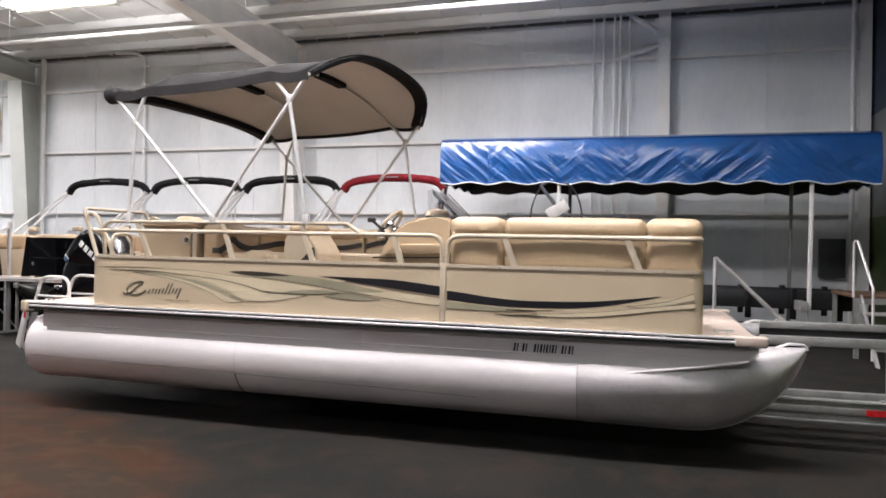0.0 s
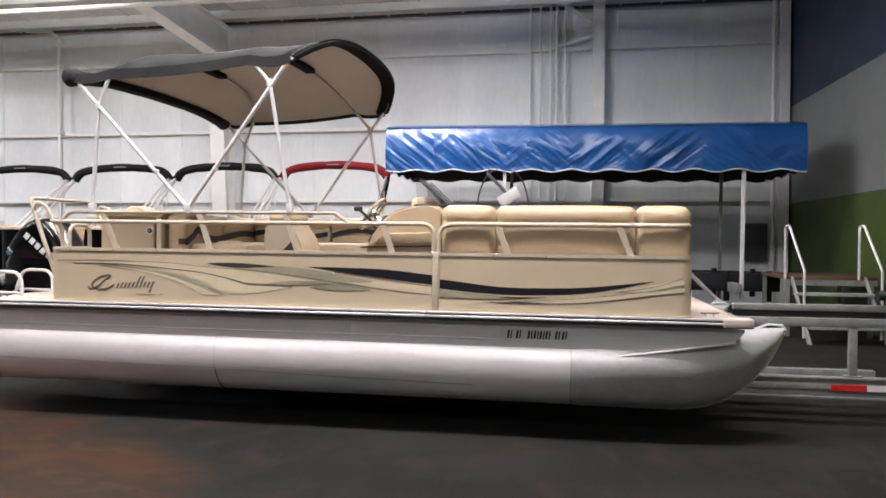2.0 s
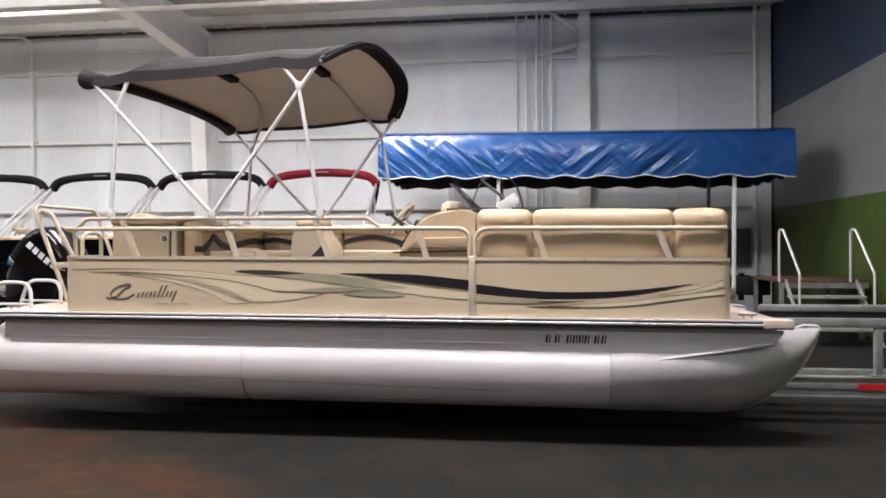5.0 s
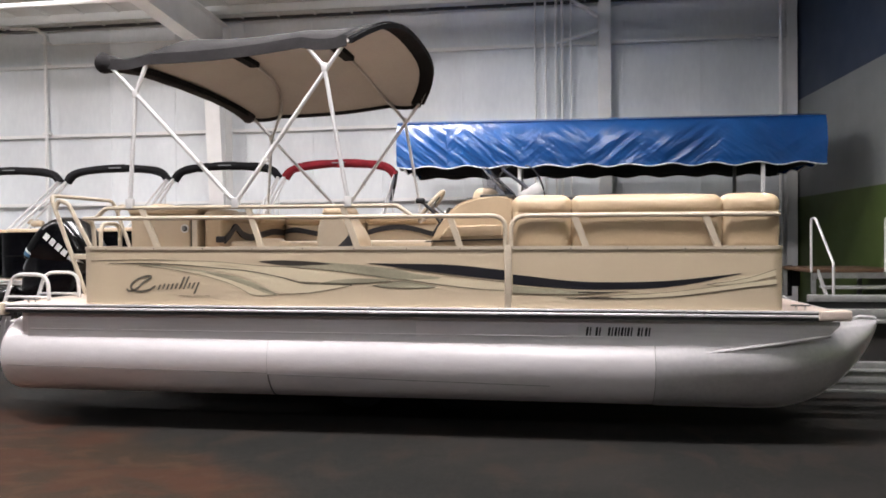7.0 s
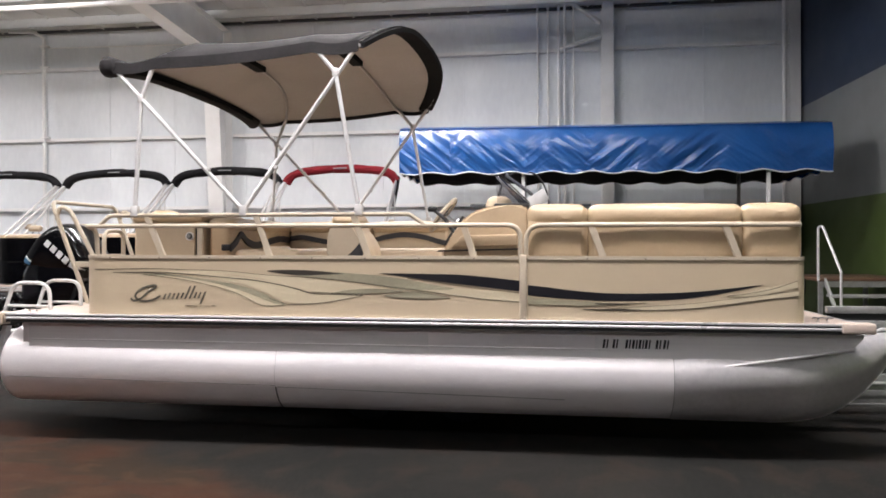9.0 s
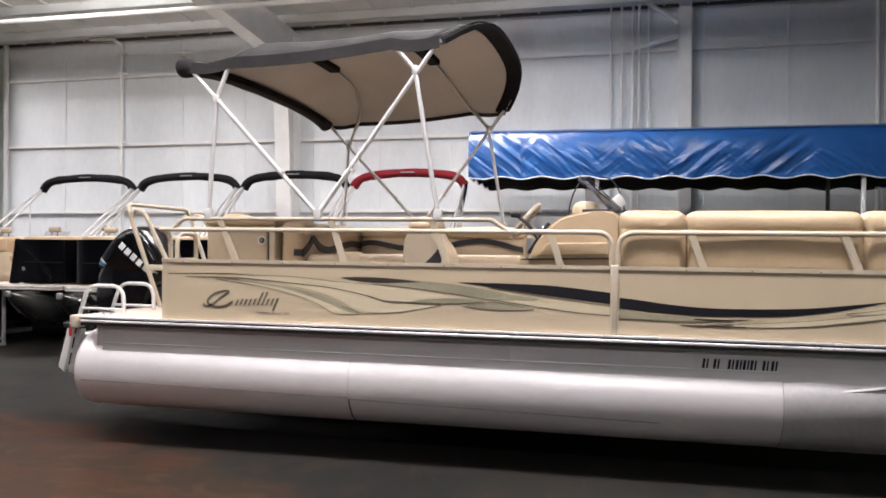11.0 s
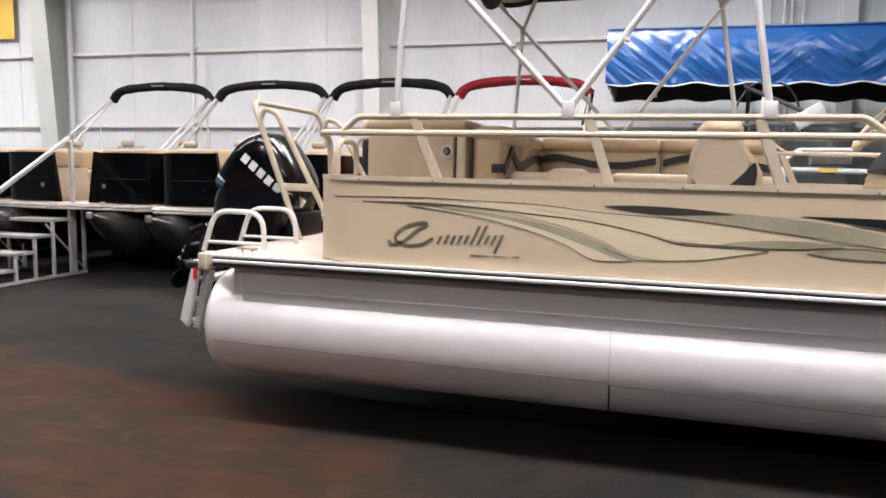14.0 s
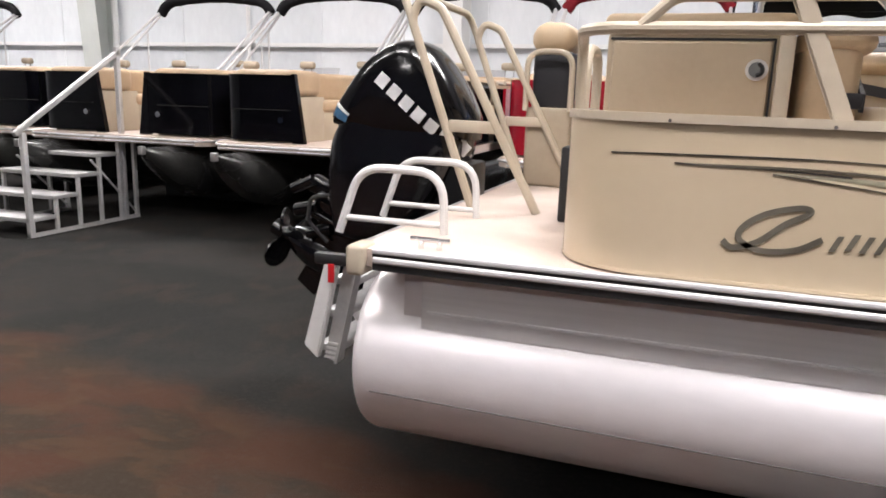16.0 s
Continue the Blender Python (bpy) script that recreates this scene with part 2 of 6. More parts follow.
TREAD_ALUM = material("worn_tread_aluminium", (0.50, 0.495, 0.49), 0.45, 0.45, second=(0.37, 0.365, 0.36), scale=7, grain=50, bump=0.2, bump_scale=70, rough_var=0.1)
TUBE_GLOW = glowing("fluorescent_diffuser", (1.0, 0.97, 0.88), 9.0)
BLUE_TINT = material("blue_emblem", (0.06, 0.16, 0.28), 0.3, scale=12)


# ---- building blocks ----
def mesh_of(bm, name, mat, smooth=35):
    bmesh.ops.recalc_face_normals(bm, faces=bm.faces)
    me = bpy.data.meshes.new(name)
    bm.to_mesh(me)
    bm.free()
    me.materials.append(mat)
    if smooth:
        me.shade_smooth()
        me.set_sharp_from_angle(angle=radians(smooth))
    return me


BASE = {}


def part(name, bm, mat, parent, label="", smooth=35):
    """One mesh under a thing or a part, its vertices given in the level space of the hall."""
    ob = new(name, mesh_of(bm, name, mat, smooth))
    ob.parent = parent
    if parent.name in BASE:
        ob.matrix_parent_inverse = Matrix.Translation(-BASE[parent.name])
    return tagged(ob, label=label)


def whole(name, bm, mat, label, category, kind="", group="", smooth=35, at=None):
    ob = new(name, mesh_of(bm, name, mat, smooth))
    if at is not None:
        ob.matrix_basis = at
    return tagged(ob, label, category, group, kind)


def thing(name, label, category, base, turn=(0, 0, 0), group="", kind=""):
    """An Empty at its base for the parts of one thing; turn leans it about that base."""
    ob = new(name)
    ob.empty_display_size = 0.2
    ob.matrix_basis = pose(*base, *turn)
    BASE[ob.name] = Vector(base)
    return tagged(ob, label, category, group, kind)


def box(bm, x0, x1, y0, y1, z0, z1, bevel=0.0, seg=2, m=None):
    vs = [bm.verts.new((x, y, z)) for x in (x0, x1) for y in (y0, y1) for z in (z0, z1)]
    fs = [bm.faces.new([vs[i] for i in f]) for f in
          ((0, 1, 3, 2), (4, 6, 7, 5), (0, 4, 5, 1), (2, 3, 7, 6), (0, 2, 6, 4), (1, 5, 7, 3))]
    if bevel:
        r = bmesh.ops.bevel(bm, geom=list({e for f in fs for e in f.edges}), offset=bevel, segments=seg, affect="EDGES", profile=0.5)
        vs = list({v for v in vs if v.is_valid} | {v for f in r["faces"] for v in f.verts})
    if m is not None:
        bmesh.ops.transform(bm, matrix=m, verts=vs)
    return bm


def boxes(*rows, bevel=0.0, seg=2):
    bm = bmesh.new()
    for r in rows:
        box(bm, *r, bevel=bevel, seg=seg)
    return bm


def rounded(points, radius=0.0, steps=6, closed=False):
    """The polyline with its corners turned into arcs."""
    pts = [Vector(p) for p in points]
    if not radius:
        return pts
    out = []
    n = len(pts)
    for i, p in enumerate(pts):
        if not closed and i in (0, n - 1):
            out.append(p)
            continue
        a, b = pts[i - 1] - p, pts[(i + 1) % n] - p
        la, lb = a.length, b.length
        a, b = a.normalized(), b.normalized()
        ang = a.angle(b)
        if ang > radians(174):
            out.append(p)
            continue
        d = min(radius / math.tan(ang / 2), la * 0.49, lb * 0.49)
        p0, p2 = p + a * d, p + b * d
        for k in range(steps + 1):
            t = k / steps
            out.append(p0 * (1 - t) ** 2 + p * 2 * t * (1 - t) + p2 * t ** 2)
    return out


def sweep(bm, points, r, seg=10, bend=0.0, flat=1.0, closed=False, steps=6):
    """A tube of radius r along the points; flat squashes it across."""
    pts = rounded(points, bend, steps, closed)
    rings = []
    n = len(pts)
    up = None
    for i, p in enumerate(pts):
        if closed:
            d = (pts[(i + 1) % n] - pts[i - 1]).normalized()
        else:
            d = (pts[min(i + 1, n - 1)] - pts[max(i - 1, 0)]).normalized()
        if up is None:
            up = Vector((0, 0, 1)) if abs(d.z) < 0.9 else Vector((0, 1, 0))
        side = d.cross(up).normalized()
        up = side.cross(d).normalized()
        rad = r[i] if isinstance(r, (list, tuple)) else r
        rings.append([bm.verts.new(p + (side * math.cos(2 * math.pi * k / seg) * flat + up * math.sin(2 * math.pi * k / seg)) * rad) for k in range(seg)])
    m = n if closed else n - 1
    for i in range(m):
        a, b = rings[i], rings[(i + 1) % n]
        for k in range(seg):
            bm.faces.new((a[k], a[(k + 1) % seg], b[(k + 1) % seg], b[k]))
    if not closed:
        bm.faces.new(rings[0])
        bm.faces.new(rings[-1][::-1])
    return bm


def tubes(*paths, r=0.012, bend=0.0, seg=10):
    bm = bmesh.new()
    for p in paths:
        sweep(bm, p, r, seg, bend)
    return bm


def prism(bm, outline, axis, a, b):
    """A polygon given in the two other axes, pushed from a to b along the axis (0, 1 or 2)."""
    def at(p, v):
        q = list(p)
        q.insert(axis, v)
        return q
    lo = [bm.verts.new(at(p, a)) for p in outline]
    hi = [bm.verts.new(at(p, b)) for p in outline]
    bm.faces.new(lo)
    bm.faces.new(hi[::-1])
    n = len(outline)
    for i in range(n):
        bm.faces.new((lo[i], lo[(i + 1) % n], hi[(i + 1) % n], hi[i]))
    return bm


def loft(bm, rings, closed_ring=True, cap=True):
    vs = [[bm.verts.new(p) for p in ring] for ring in rings]
    n = len(vs[0])
    for a, b in zip(vs, vs[1:]):
        for k in range(n if closed_ring else n - 1):
            bm.faces.new((a[k], a[(k + 1) % n], b[(k + 1) % n], b[k]))
    if cap and closed_ring:
        bm.faces.new(vs[0])
        bm.faces.new(vs[-1][::-1])
    return bm


def cushion(x0, x1, y0, y1, z0, z1, r=0.04, m=None):
    return box(bmesh.new(), x0, x1, y0, y1, z0, z1, r, 4, m)


def disc(bm, c, n, r, h, seg=20):
    """A short cylinder round c with its axis along n."""
    n = Vector(n).normalized()
    c = Vector(c)
    return sweep(bm, [c - n * h / 2, c + n * h / 2], r, seg)


def smooth_pts(pts, n=8):
    """A Catmull-Rom curve through 2D points."""
    out = []
    p = [Vector(q) for q in pts]
    p = [p[0] * 2 - p[1]] + p + [p[-1] * 2 - p[-2]]
    for i in range(1, len(p) - 2):
        for k in range(n):
            t = k / n
            out.append(0.5 * ((2 * p[i]) + (p[i + 1] - p[i - 1]) * t + (2 * p[i - 1] - 5 * p[i] + 4 * p[i + 1] - p[i + 2]) * t * t
                              + (3 * p[i] - p[i - 1] - 3 * p[i + 1] + p[i + 2]) * t ** 3))
    out.append(p[-2])
    return [tuple(q) for q in out]


# ---- the hall ----
X0, X1, Y0, Y1, ROOF = -25.0, 4.26, -9.0, 16.8, 7.2

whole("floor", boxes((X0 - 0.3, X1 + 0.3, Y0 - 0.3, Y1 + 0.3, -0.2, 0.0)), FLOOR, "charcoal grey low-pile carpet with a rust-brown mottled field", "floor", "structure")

whole("wall_north", boxes((X0, X1 + 0.2, Y1 + 0.06, Y1 + 0.3, 0, ROOF + 0.4)), WALL_BACK, "insulated metal wall of white panels behind the boats", "wall", "structure")
# south wall is never in view; its navy keeps the gloss black panels dark
whole("wall_south", boxes((X0, X1 + 0.2, Y0 - 0.25, Y0, 0, ROOF + 0.4)), NAVY, "unseen wall closing the hall, navy to keep reflections dark", "wall", "structure")
whole("wall_west", boxes((X0 - 0.25, X0, Y0 - 0.25, Y1 + 0.3, 0, ROOF + 0.4)), WALL, "plain white metal wall", "wall", "structure")
wall_e = whole("wall_east", boxes((X1 + 0.006, X1 + 0.25, Y0 - 0.25, Y1 + 0.06, 0, ROOF + 0.4)), GREY_PAINT, "painted wall with navy, pale grey and green bands", "wall", "structure")
part("paint_band", boxes((X1, X1 + 0.006, Y0, Y1 + 0.06, 4.42, ROOF)), NAVY, wall_e, "navy blue painted upper band")
part("paint_band", boxes((X1, X1 + 0.006, Y0, Y1 + 0.06, 0, 2.30)), GREEN, wall_e, "lime green painted lower band")

EAVE = 6.83          # height of the liner at the north wall
RISE = 0.045         # roof pitch


def roof_z(y):
    return EAVE + (Y1 - y) * RISE if y > 3.0 else EAVE + (Y1 - 3.0) * RISE


bm = bmesh.new()
prism(bm, [(Y1 + 0.3, roof_z(Y1)), (3.0, roof_z(3.0)), (Y0 - 0.2, roof_z(3.0)), (Y0 - 0.2, roof_z(3.0) + 0.2), (3.0, roof_z(3.0) + 0.2), (Y1 + 0.3, roof_z(Y1) + 0.2)], 0, X0, X1 + 0.2)
for k in range(17):
    y = Y1 - 0.9 - k * 1.52
    z = roof_z(y)
    box(bm, X0, X1, y - 0.006, y + 0.006, z - 0.2, z + 0.01)
    box(bm, X0, X1, y - 0.006, y + 0.07, z - 0.2, z - 0.188)
for k in range(int((X1 - X0) / 0.9)):
    x = X0 + 0.4 + 0.9 * k
    prism(bm, [(Y1, EAVE - 0.022), (3.0, roof_z(3.0) - 0.022), (3.0, roof_z(3.0) + 0.01), (Y1, EAVE + 0.01)], 0, x - 0.02, x + 0.02)
whole("ceiling", bm, CEILING, "metal roof with white liner and purlins", "ceiling", "structure")
whole("eave_flashing", boxes((X0, X1, Y1 - 0.10, Y1 - 0.002, EAVE - 0.035, EAVE + 0.02), bevel=0.01), GREY_BOX, "dark flashing where the roof meets the wall", "flashing", "structure")

# horizontal girts, columns and rafters of the steel frame
for k, z in enumerate((2.40, 4.12, 5.86)):
    for x0, x1 in ((X0, -17.75), (-17.05, -9.15), (-8.68, -0.06), (0.30, X1 - 0.12)):
        bm = boxes((x0, x1, Y1 - 0.12, Y1 - 0.013, z - 0.034, z - 0.028), (x0, x1, Y1 - 0.126, Y1 - 0.118, z - 0.034, z + 0.04))
        whole("girt", bm, STEEL_WHITE, "white painted horizontal wall girt", "beam", "structure")


def column(x, w, d, mat, top):
    bm = boxes((x - w / 2, x + w / 2, Y1 - d, Y1 - d + 0.02, 0, top), (x - w / 2, x + w / 2, Y1 - 0.02, Y1 + 0.03, 0, top),
               (x - 0.01, x + 0.01, Y1 - d + 0.01, Y1 - 0.01, 0, top))
    return whole("column", bm, mat, "white painted steel I-column against the wall", "column", "structure")


column(0.12, 0.26, 0.34, STEEL_WHITE, EAVE + 0.05)
column(4.10, 0.22, 0.22, STEEL_WHITE, EAVE + 0.05)


def frame_bay(x, w=0.5, deep=0.72):
    """A tapered column with its haunched rafter running to the south."""
    bm = bmesh.new()
    top = [(Y1 - 0.1, EAVE - 0.2), (3.0, roof_z(3.0) - 0.2), (Y0, roof_z(3.0) - 0.2)]
    low = [(Y1 - 0.80, EAVE - deep), (11.5, roof_z(11.5) - deep + 0.06), (3.0, roof_z(3.0) - deep - 0.15), (Y0, roof_z(3.0) - deep - 0.15)]
    prism(bm, [*top, *low[::-1], (Y1 - 0.1, EAVE - deep)], 0, x - 0.012, x + 0.012)
    for line_pts, h in ((top, 0.018), (low, -0.018)):
        prism(bm, [*line_pts, *[(y, z + h) for y, z in line_pts[::-1]]], 0, x - w / 2, x + w / 2)
    prism(bm, [(Y1, 0.0), (Y1 - 0.32, 0.0), (Y1 - 0.79, EAVE - deep), (Y1, EAVE - deep)], 0, x - 0.012, x + 0.012)
    prism(bm, [(Y1 - 0.32, 0.0), (Y1 - 0.34, 0.0), (Y1 - 0.81, EAVE - deep), (Y1 - 0.79, EAVE - deep)], 0, x - w / 2, x + w / 2)
    box(bm, x - w / 2, x + w / 2, Y1 - 0.02, Y1 + 0.004, 0.0, EAVE - 0.2)
    box(bm, x - w / 2, x + w / 2, Y1 - 0.79, Y1 - 0.02, EAVE - deep - 0.015, EAVE - deep - 0.002)
    return bm


whole("rigid_frame", frame_bay(-17.4), STEEL_GREY, "grey-green painted steel rigid frame, column and rafter", "steel frame", "structure")
whole("rigid_frame", frame_bay(-8.93, 0.36, 0.95), STEEL_WHITE, "white painted steel rigid frame, column and rafter", "steel frame", "structure")
for x, y, z, x2, z2 in ((-0.02, 16.62, 6.12, -0.95, 5.86), (-0.02, 16.62, 6.42, -0.75, 6.95)):
    whole("brace", tubes([(x, y, z), (x2, y, z2)], r=0.05), STEEL_WHITE, "white painted diagonal brace at the column", "brace", "structure")
whole("roof_pipe", tubes([(X0, 12.7, 6.0), (X1, 12.7, 6.0)], r=0.045), STEEL_WHITE, "white pipe hung below the roof", "pipe", "structure")
for x in (-20, -14, -8, -2, 3):
    whole("pipe_hanger", tubes([(x, 12.7, 6.03), (x, 12.7, roof_z(12.7))], r=0.008, seg=6), STEEL_WHITE, "thin rod holding the roof pipe", "hanger", "structure")
whole("conduit", tubes([(-13.53, Y1 - 0.20, 0.0), (-13.53, Y1 - 0.20, 6.62), (-13.75, Y1 - 0.24, 6.78), (-14.4, Y1 - 0.3, 6.80)], r=0.042, bend=0.12), STEEL_WHITE, "white conduit bending away up the wall", "conduit", "structure")
whole("conduit", tubes([(-17.06, Y1 - 0.12, 0.0), (-17.06, Y1 - 0.12, EAVE)], r=0.07), STEEL_WHITE, "white downpipe beside the steel frame", "pipe", "structure")
whole("conduit", tubes([(-13.5, Y1 - 0.06, 6.42), (-9.2, Y1 - 0.06, 6.36)], r=0.016, seg=6), STEEL_WHITE, "thin white conduit along the top of the wall", "conduit", "structure")
for z in (2.45, 4.17, 5.91, 6.42):
    whole("pipe_clamp", boxes((-13.60, -13.40, Y1 - 0.26, Y1 - 0.14, z - 0.02, z + 0.02), bevel=0.006), STEEL_WHITE, "white clamp holding the conduit to the girt", "clamp", "structure")
for x, r in ((-1.42, 0.022), (-1.19, 0.026), (-0.95, 0.03), (-0.82, 0.03), (-0.62, 0.022), (3.88, 0.05)):
    whole("conduit", tubes([(x, Y1 - 0.20, 0.0), (x, Y1 - 0.20, EAVE + 0.1)], r=r), STEEL_WHITE, "white conduit running up the wall", "conduit", "structure")


# wall panels, one by one, between the columns
shared = {}
SEAMS = (X0, -23.88, -22.19, -20.50, -18.70, -17.40, -15.32, -13.60, -11.92, -10.22, -8.93, -8.42, -6.73, -5.04, -3.12, -1.40, 0.12, 0.56, 2.24, 3.93, X1)
for x0, x1 in zip(SEAMS, SEAMS[1:]):
    w = x1 - x0
    key = round(w, 3)
    if key not in shared:
        bm = boxes((0.007, w - 0.007, Y1, Y1 + 0.06, 0, EAVE + 0.1))
        box(bm, -0.014, 0.014, Y1 - 0.016, Y1 + 0.01, 0, EAVE + 0.1)
        shared[key] = mesh_of(bm, "panel", WALL, 0)
    ob = new("panel", shared[key])
    ob.parent = bpy.data.objects["wall_north"]
    ob.location.x = x0

# fixtures
for x, y, watts, up_watts in FIXTURES:
    fx = thing("ceiling_light", "long fluorescent high-bay light with a white reflector, in a set partly added unseen", "light", (x, y, LAMP_Z), group="high-bay lights")
    bm = bmesh.new()
    prism(bm, [(y - 0.30, LAMP_Z - 0.02), (y - 0.28, LAMP_Z - 0.02), (y - 0.12, LAMP_Z + 0.10), (y + 0.12, LAMP_Z + 0.10), (y + 0.28, LAMP_Z - 0.02),
               (y + 0.30, LAMP_Z - 0.02), (y + 0.13, LAMP_Z + 0.12), (y - 0.13, LAMP_Z + 0.12)], 0, x - 1.22, x + 1.22)
    part("reflector", bm, WHITE_COAT, fx)
    for dy in (-0.18, -0.06, 0.06, 0.18):
        part("lamp_tube", tubes([(x - 1.18, y + dy, LAMP_Z + 0.02), (x + 1.18, y + dy, LAMP_Z + 0.02)], r=0.016, seg=8), TUBE_GLOW, fx)
    for dx in (-1.0, 1.0):
        part("hanger", tubes([(x + dx, y, LAMP_Z + 0.1), (x + dx, y, roof_z(y))], r=0.006, seg=6), STEEL_WHITE, fx)
    data = bpy.data.lights.new("high_bay", "AREA")
    data.shape, data.size, data.size_y, data.energy, data.color = "RECTANGLE", 2.4, 0.55, watts, (1.0, 0.947, 0.968)
    lamp = new("high_bay", data)
    lamp.matrix_basis = pose(x, y, LAMP_Z - 0.03)
    # upward lamp added above the reflector to brighten roof and upper walls
    data = bpy.data.lights.new("roof_fill", "AREA")
    data.shape, data.size, data.size_y, data.energy, data.color = "RECTANGLE", 2.4, 0.4, up_watts, (1.0, 0.947, 0.968)
    lamp = new("roof_fill", data)
    lamp.matrix_basis = pose(x, y, LAMP_Z + 0.14, 180)

# ---- the tan pontoon boat ----
PIV = (-2.30, 6.36, 0.0)
boat = thing("pontoon_boat", "tan and aluminium pontoon boat with raised bimini on a trailer", "boat", PIV, (0, 0.33, 0))
SIDE = 5.15          # outer face of the near fence
DZ = 0.955           # deck top
BOW, STERN = 0.60, -5.515
FAR = 7.60


def keel_z(x, bottom):
    """Height of the keel line, level along the tube and sweeping up to the tip of the nose."""
    u = min(max(0.0, (x - 0.10) / 0.857), 1.0)
    return bottom + 0.62 * (1 - (1 - u ** 2.6) ** 0.75)


TZ, TR = 0.550, 0.300      # height and radius of the tubes


def pontoon(yc, zc=TZ, r=TR):
    """A round tube that runs out into an upswept pointed nose."""
    rings = []
    seg = 36
    n0 = -0.58
    for k in range(7):
        t = k / 6
        rings.append((STERN - 0.02 + 0.05 * (1 - math.cos(t * math.pi / 2)), r * (0.90 + 0.10 * math.sin(t * math.pi / 2)), 0))
    out = []
    for x, rr, _ in rings:
        out.append([(x, yc + rr * math.cos(2 * math.pi * j / seg), zc + rr * math.sin(2 * math.pi * j / seg)) for j in range(seg)])
    for x in (-4.6, -3.37, -3.35, -2.0, -1.0, n0):
        out.append([(x, yc + r * math.cos(2 * math.pi * j / seg), zc + r * math.sin(2 * math.pi * j / seg)) for j in range(seg)])
    for k in range(1, 21):
        t = math.sin(k / 20 * math.pi / 2)
        x = n0 + (0.957 - n0) * t
        top = zc + r + 0.028 * t
        low = keel_z(x, zc - r)
        wide = r * (max(0.0, 1 - t ** 2.6)) ** 0.7 + 0.008
        cz, hz = (top + low) / 2, (top - low) / 2
        ring = []
        for j in range(seg):
            a = 2 * math.pi * j / seg
            c, s = math.cos(a), math.sin(a)
            sharp = 1 - 0.62 * t * max(0, -s)
            ring.append((x, yc + wide * c * sharp, cz + hz * s))
        out.append(ring)
    k = len(rings) + 6
    return loft(bmesh.new(), out[:k]), loft(bmesh.new(), out[k - 1:])


for yc in (5.446, 7.274):
    tube, nose = pontoon(yc)
    p = part("pontoon", tube, ALUM, boat, "satin aluminium pontoon tube with an upswept nose", 50)
    part("nose_cone", nose, ALUM_NOSE, p, "raw aluminium nose cone", 50)
    s = -1 if yc < 6.4 else 1
    for x, r in ((-3.36, 0.0007), (-0.58, 0.0014)):
        bm = bmesh.new()
        ring = [(x, yc + (TR + 0.0005) * math.cos(a), TZ + (TR + 0.0005) * math.sin(a)) for a in (2 * math.pi * k / 40 for k in range(40))]
        sweep(bm, ring, r, 6, closed=True)
        part("weld_seam", bm, SEAM, p, "grey weld seam")
    bm = bmesh.new()
    sweep(bm, [(-3.36 + 0.004 * math.sin(3 * a), yc + s * (TR + 0.001) * math.cos(a), TZ - (TR + 0.001) * math.sin(a)) for a in (0.33 + 0.07 * k for k in range(13))], 0.0045, 6)
    part("weld_seam", bm, BLACK_TRIM, p, "dark tick along the lower weld")
    for xa, za, xb, zb in ((STERN + 0.05, 0.483, -3.36, 0.462), (-3.35, 0.452, -1.30, 0.412)):
        run = [(xa + (xb - xa) * k / 12, za + (zb - za) * k / 12) for k in range(13)]
        part("lower_seam", tubes([(x, yc + s * math.sqrt(TR ** 2 - (z - TZ) ** 2), z) for x, z in run], r=0.0017, seg=6), SEAM, p)
    bm = bmesh.new()
    sweep(bm, [(-0.36, yc + s * 0.255, 0.648), (-0.30, yc + s * 0.272, 0.655), (0.2, yc + s * 0.268, 0.73), (0.56, yc + s * 0.258, 0.79)], 0.011, 8)
    part("spray_strake", bm, ALUM, p)
    # keel strip round the nose and the lifting eye
    keel = [(-0.55 + 1.503 * t, yc, keel_z(-0.55 + 1.503 * t, TZ - TR - 0.002)) for t in (math.sin(k / 24 * math.pi / 2) for k in range(25))]
    part("keel_strip", tubes([v for v in keel], r=0.009, seg=6), ALUM, p)
    bm = boxes((0.60, 0.925, yc - 0.012, yc + 0.012, 0.845, 0.872), bevel=0.004)
    sweep(bm, [(0.765, yc, 0.868), (0.845, yc, 0.90), (0.945, yc, 0.895), (0.965, yc, 0.86)], 0.010, 8, 0.03)
    part("lifting_eye", bm, TRIM, p, "bright lifting eye on the nose")
    # riser sheet between tube and deck
    bm = bmesh.new()
    prism(bm, [(STERN + 0.21, 0.708), (-0.58, 0.708), (-0.34, 0.655), (0.55, 0.79), (0.62, 0.86), (0.62, 0.885), (STERN + 0.21, 0.885)], 1, yc + s * 0.254, yc + s * 0.260)
    riser = part("riser_sheet", bm, ALUM_SHEET, p)
    part("rib", boxes((STERN + 0.23, -0.60, yc + s * 0.2595, yc + s * 0.268, 0.757, 0.768), bevel=0.003), ALUM_SHEET, riser)
    for x0, x1 in ((-2.25, -1.10),):
        part("plate", boxes((x0, x1, yc + s * 0.2602, yc + s * 0.263, 0.745, 0.855)), ALUM, riser, "paler riveted plate")
    if s < 0:
        xs = (-1.05, -0.985, -0.90, -0.855, -0.812, -0.77, -0.70, -0.65)
        for x in xs:
            bm = bmesh.new()
            prism(bm, [(x, 0.772), (x + 0.015, 0.772), (x + 0.023, 0.832), (x + 0.008, 0.832)], 1, yc - 0.2640, yc - 0.2590)
            prism(bm, [(x + 0.024, 0.772), (x + 0.034, 0.772), (x + 0.042, 0.832), (x + 0.032, 0.832)], 1, yc - 0.2640, yc - 0.2590)
            part("registration_bar", bm, DECAL_BLACK, riser, "black registration mark shown as plain bars", 0)

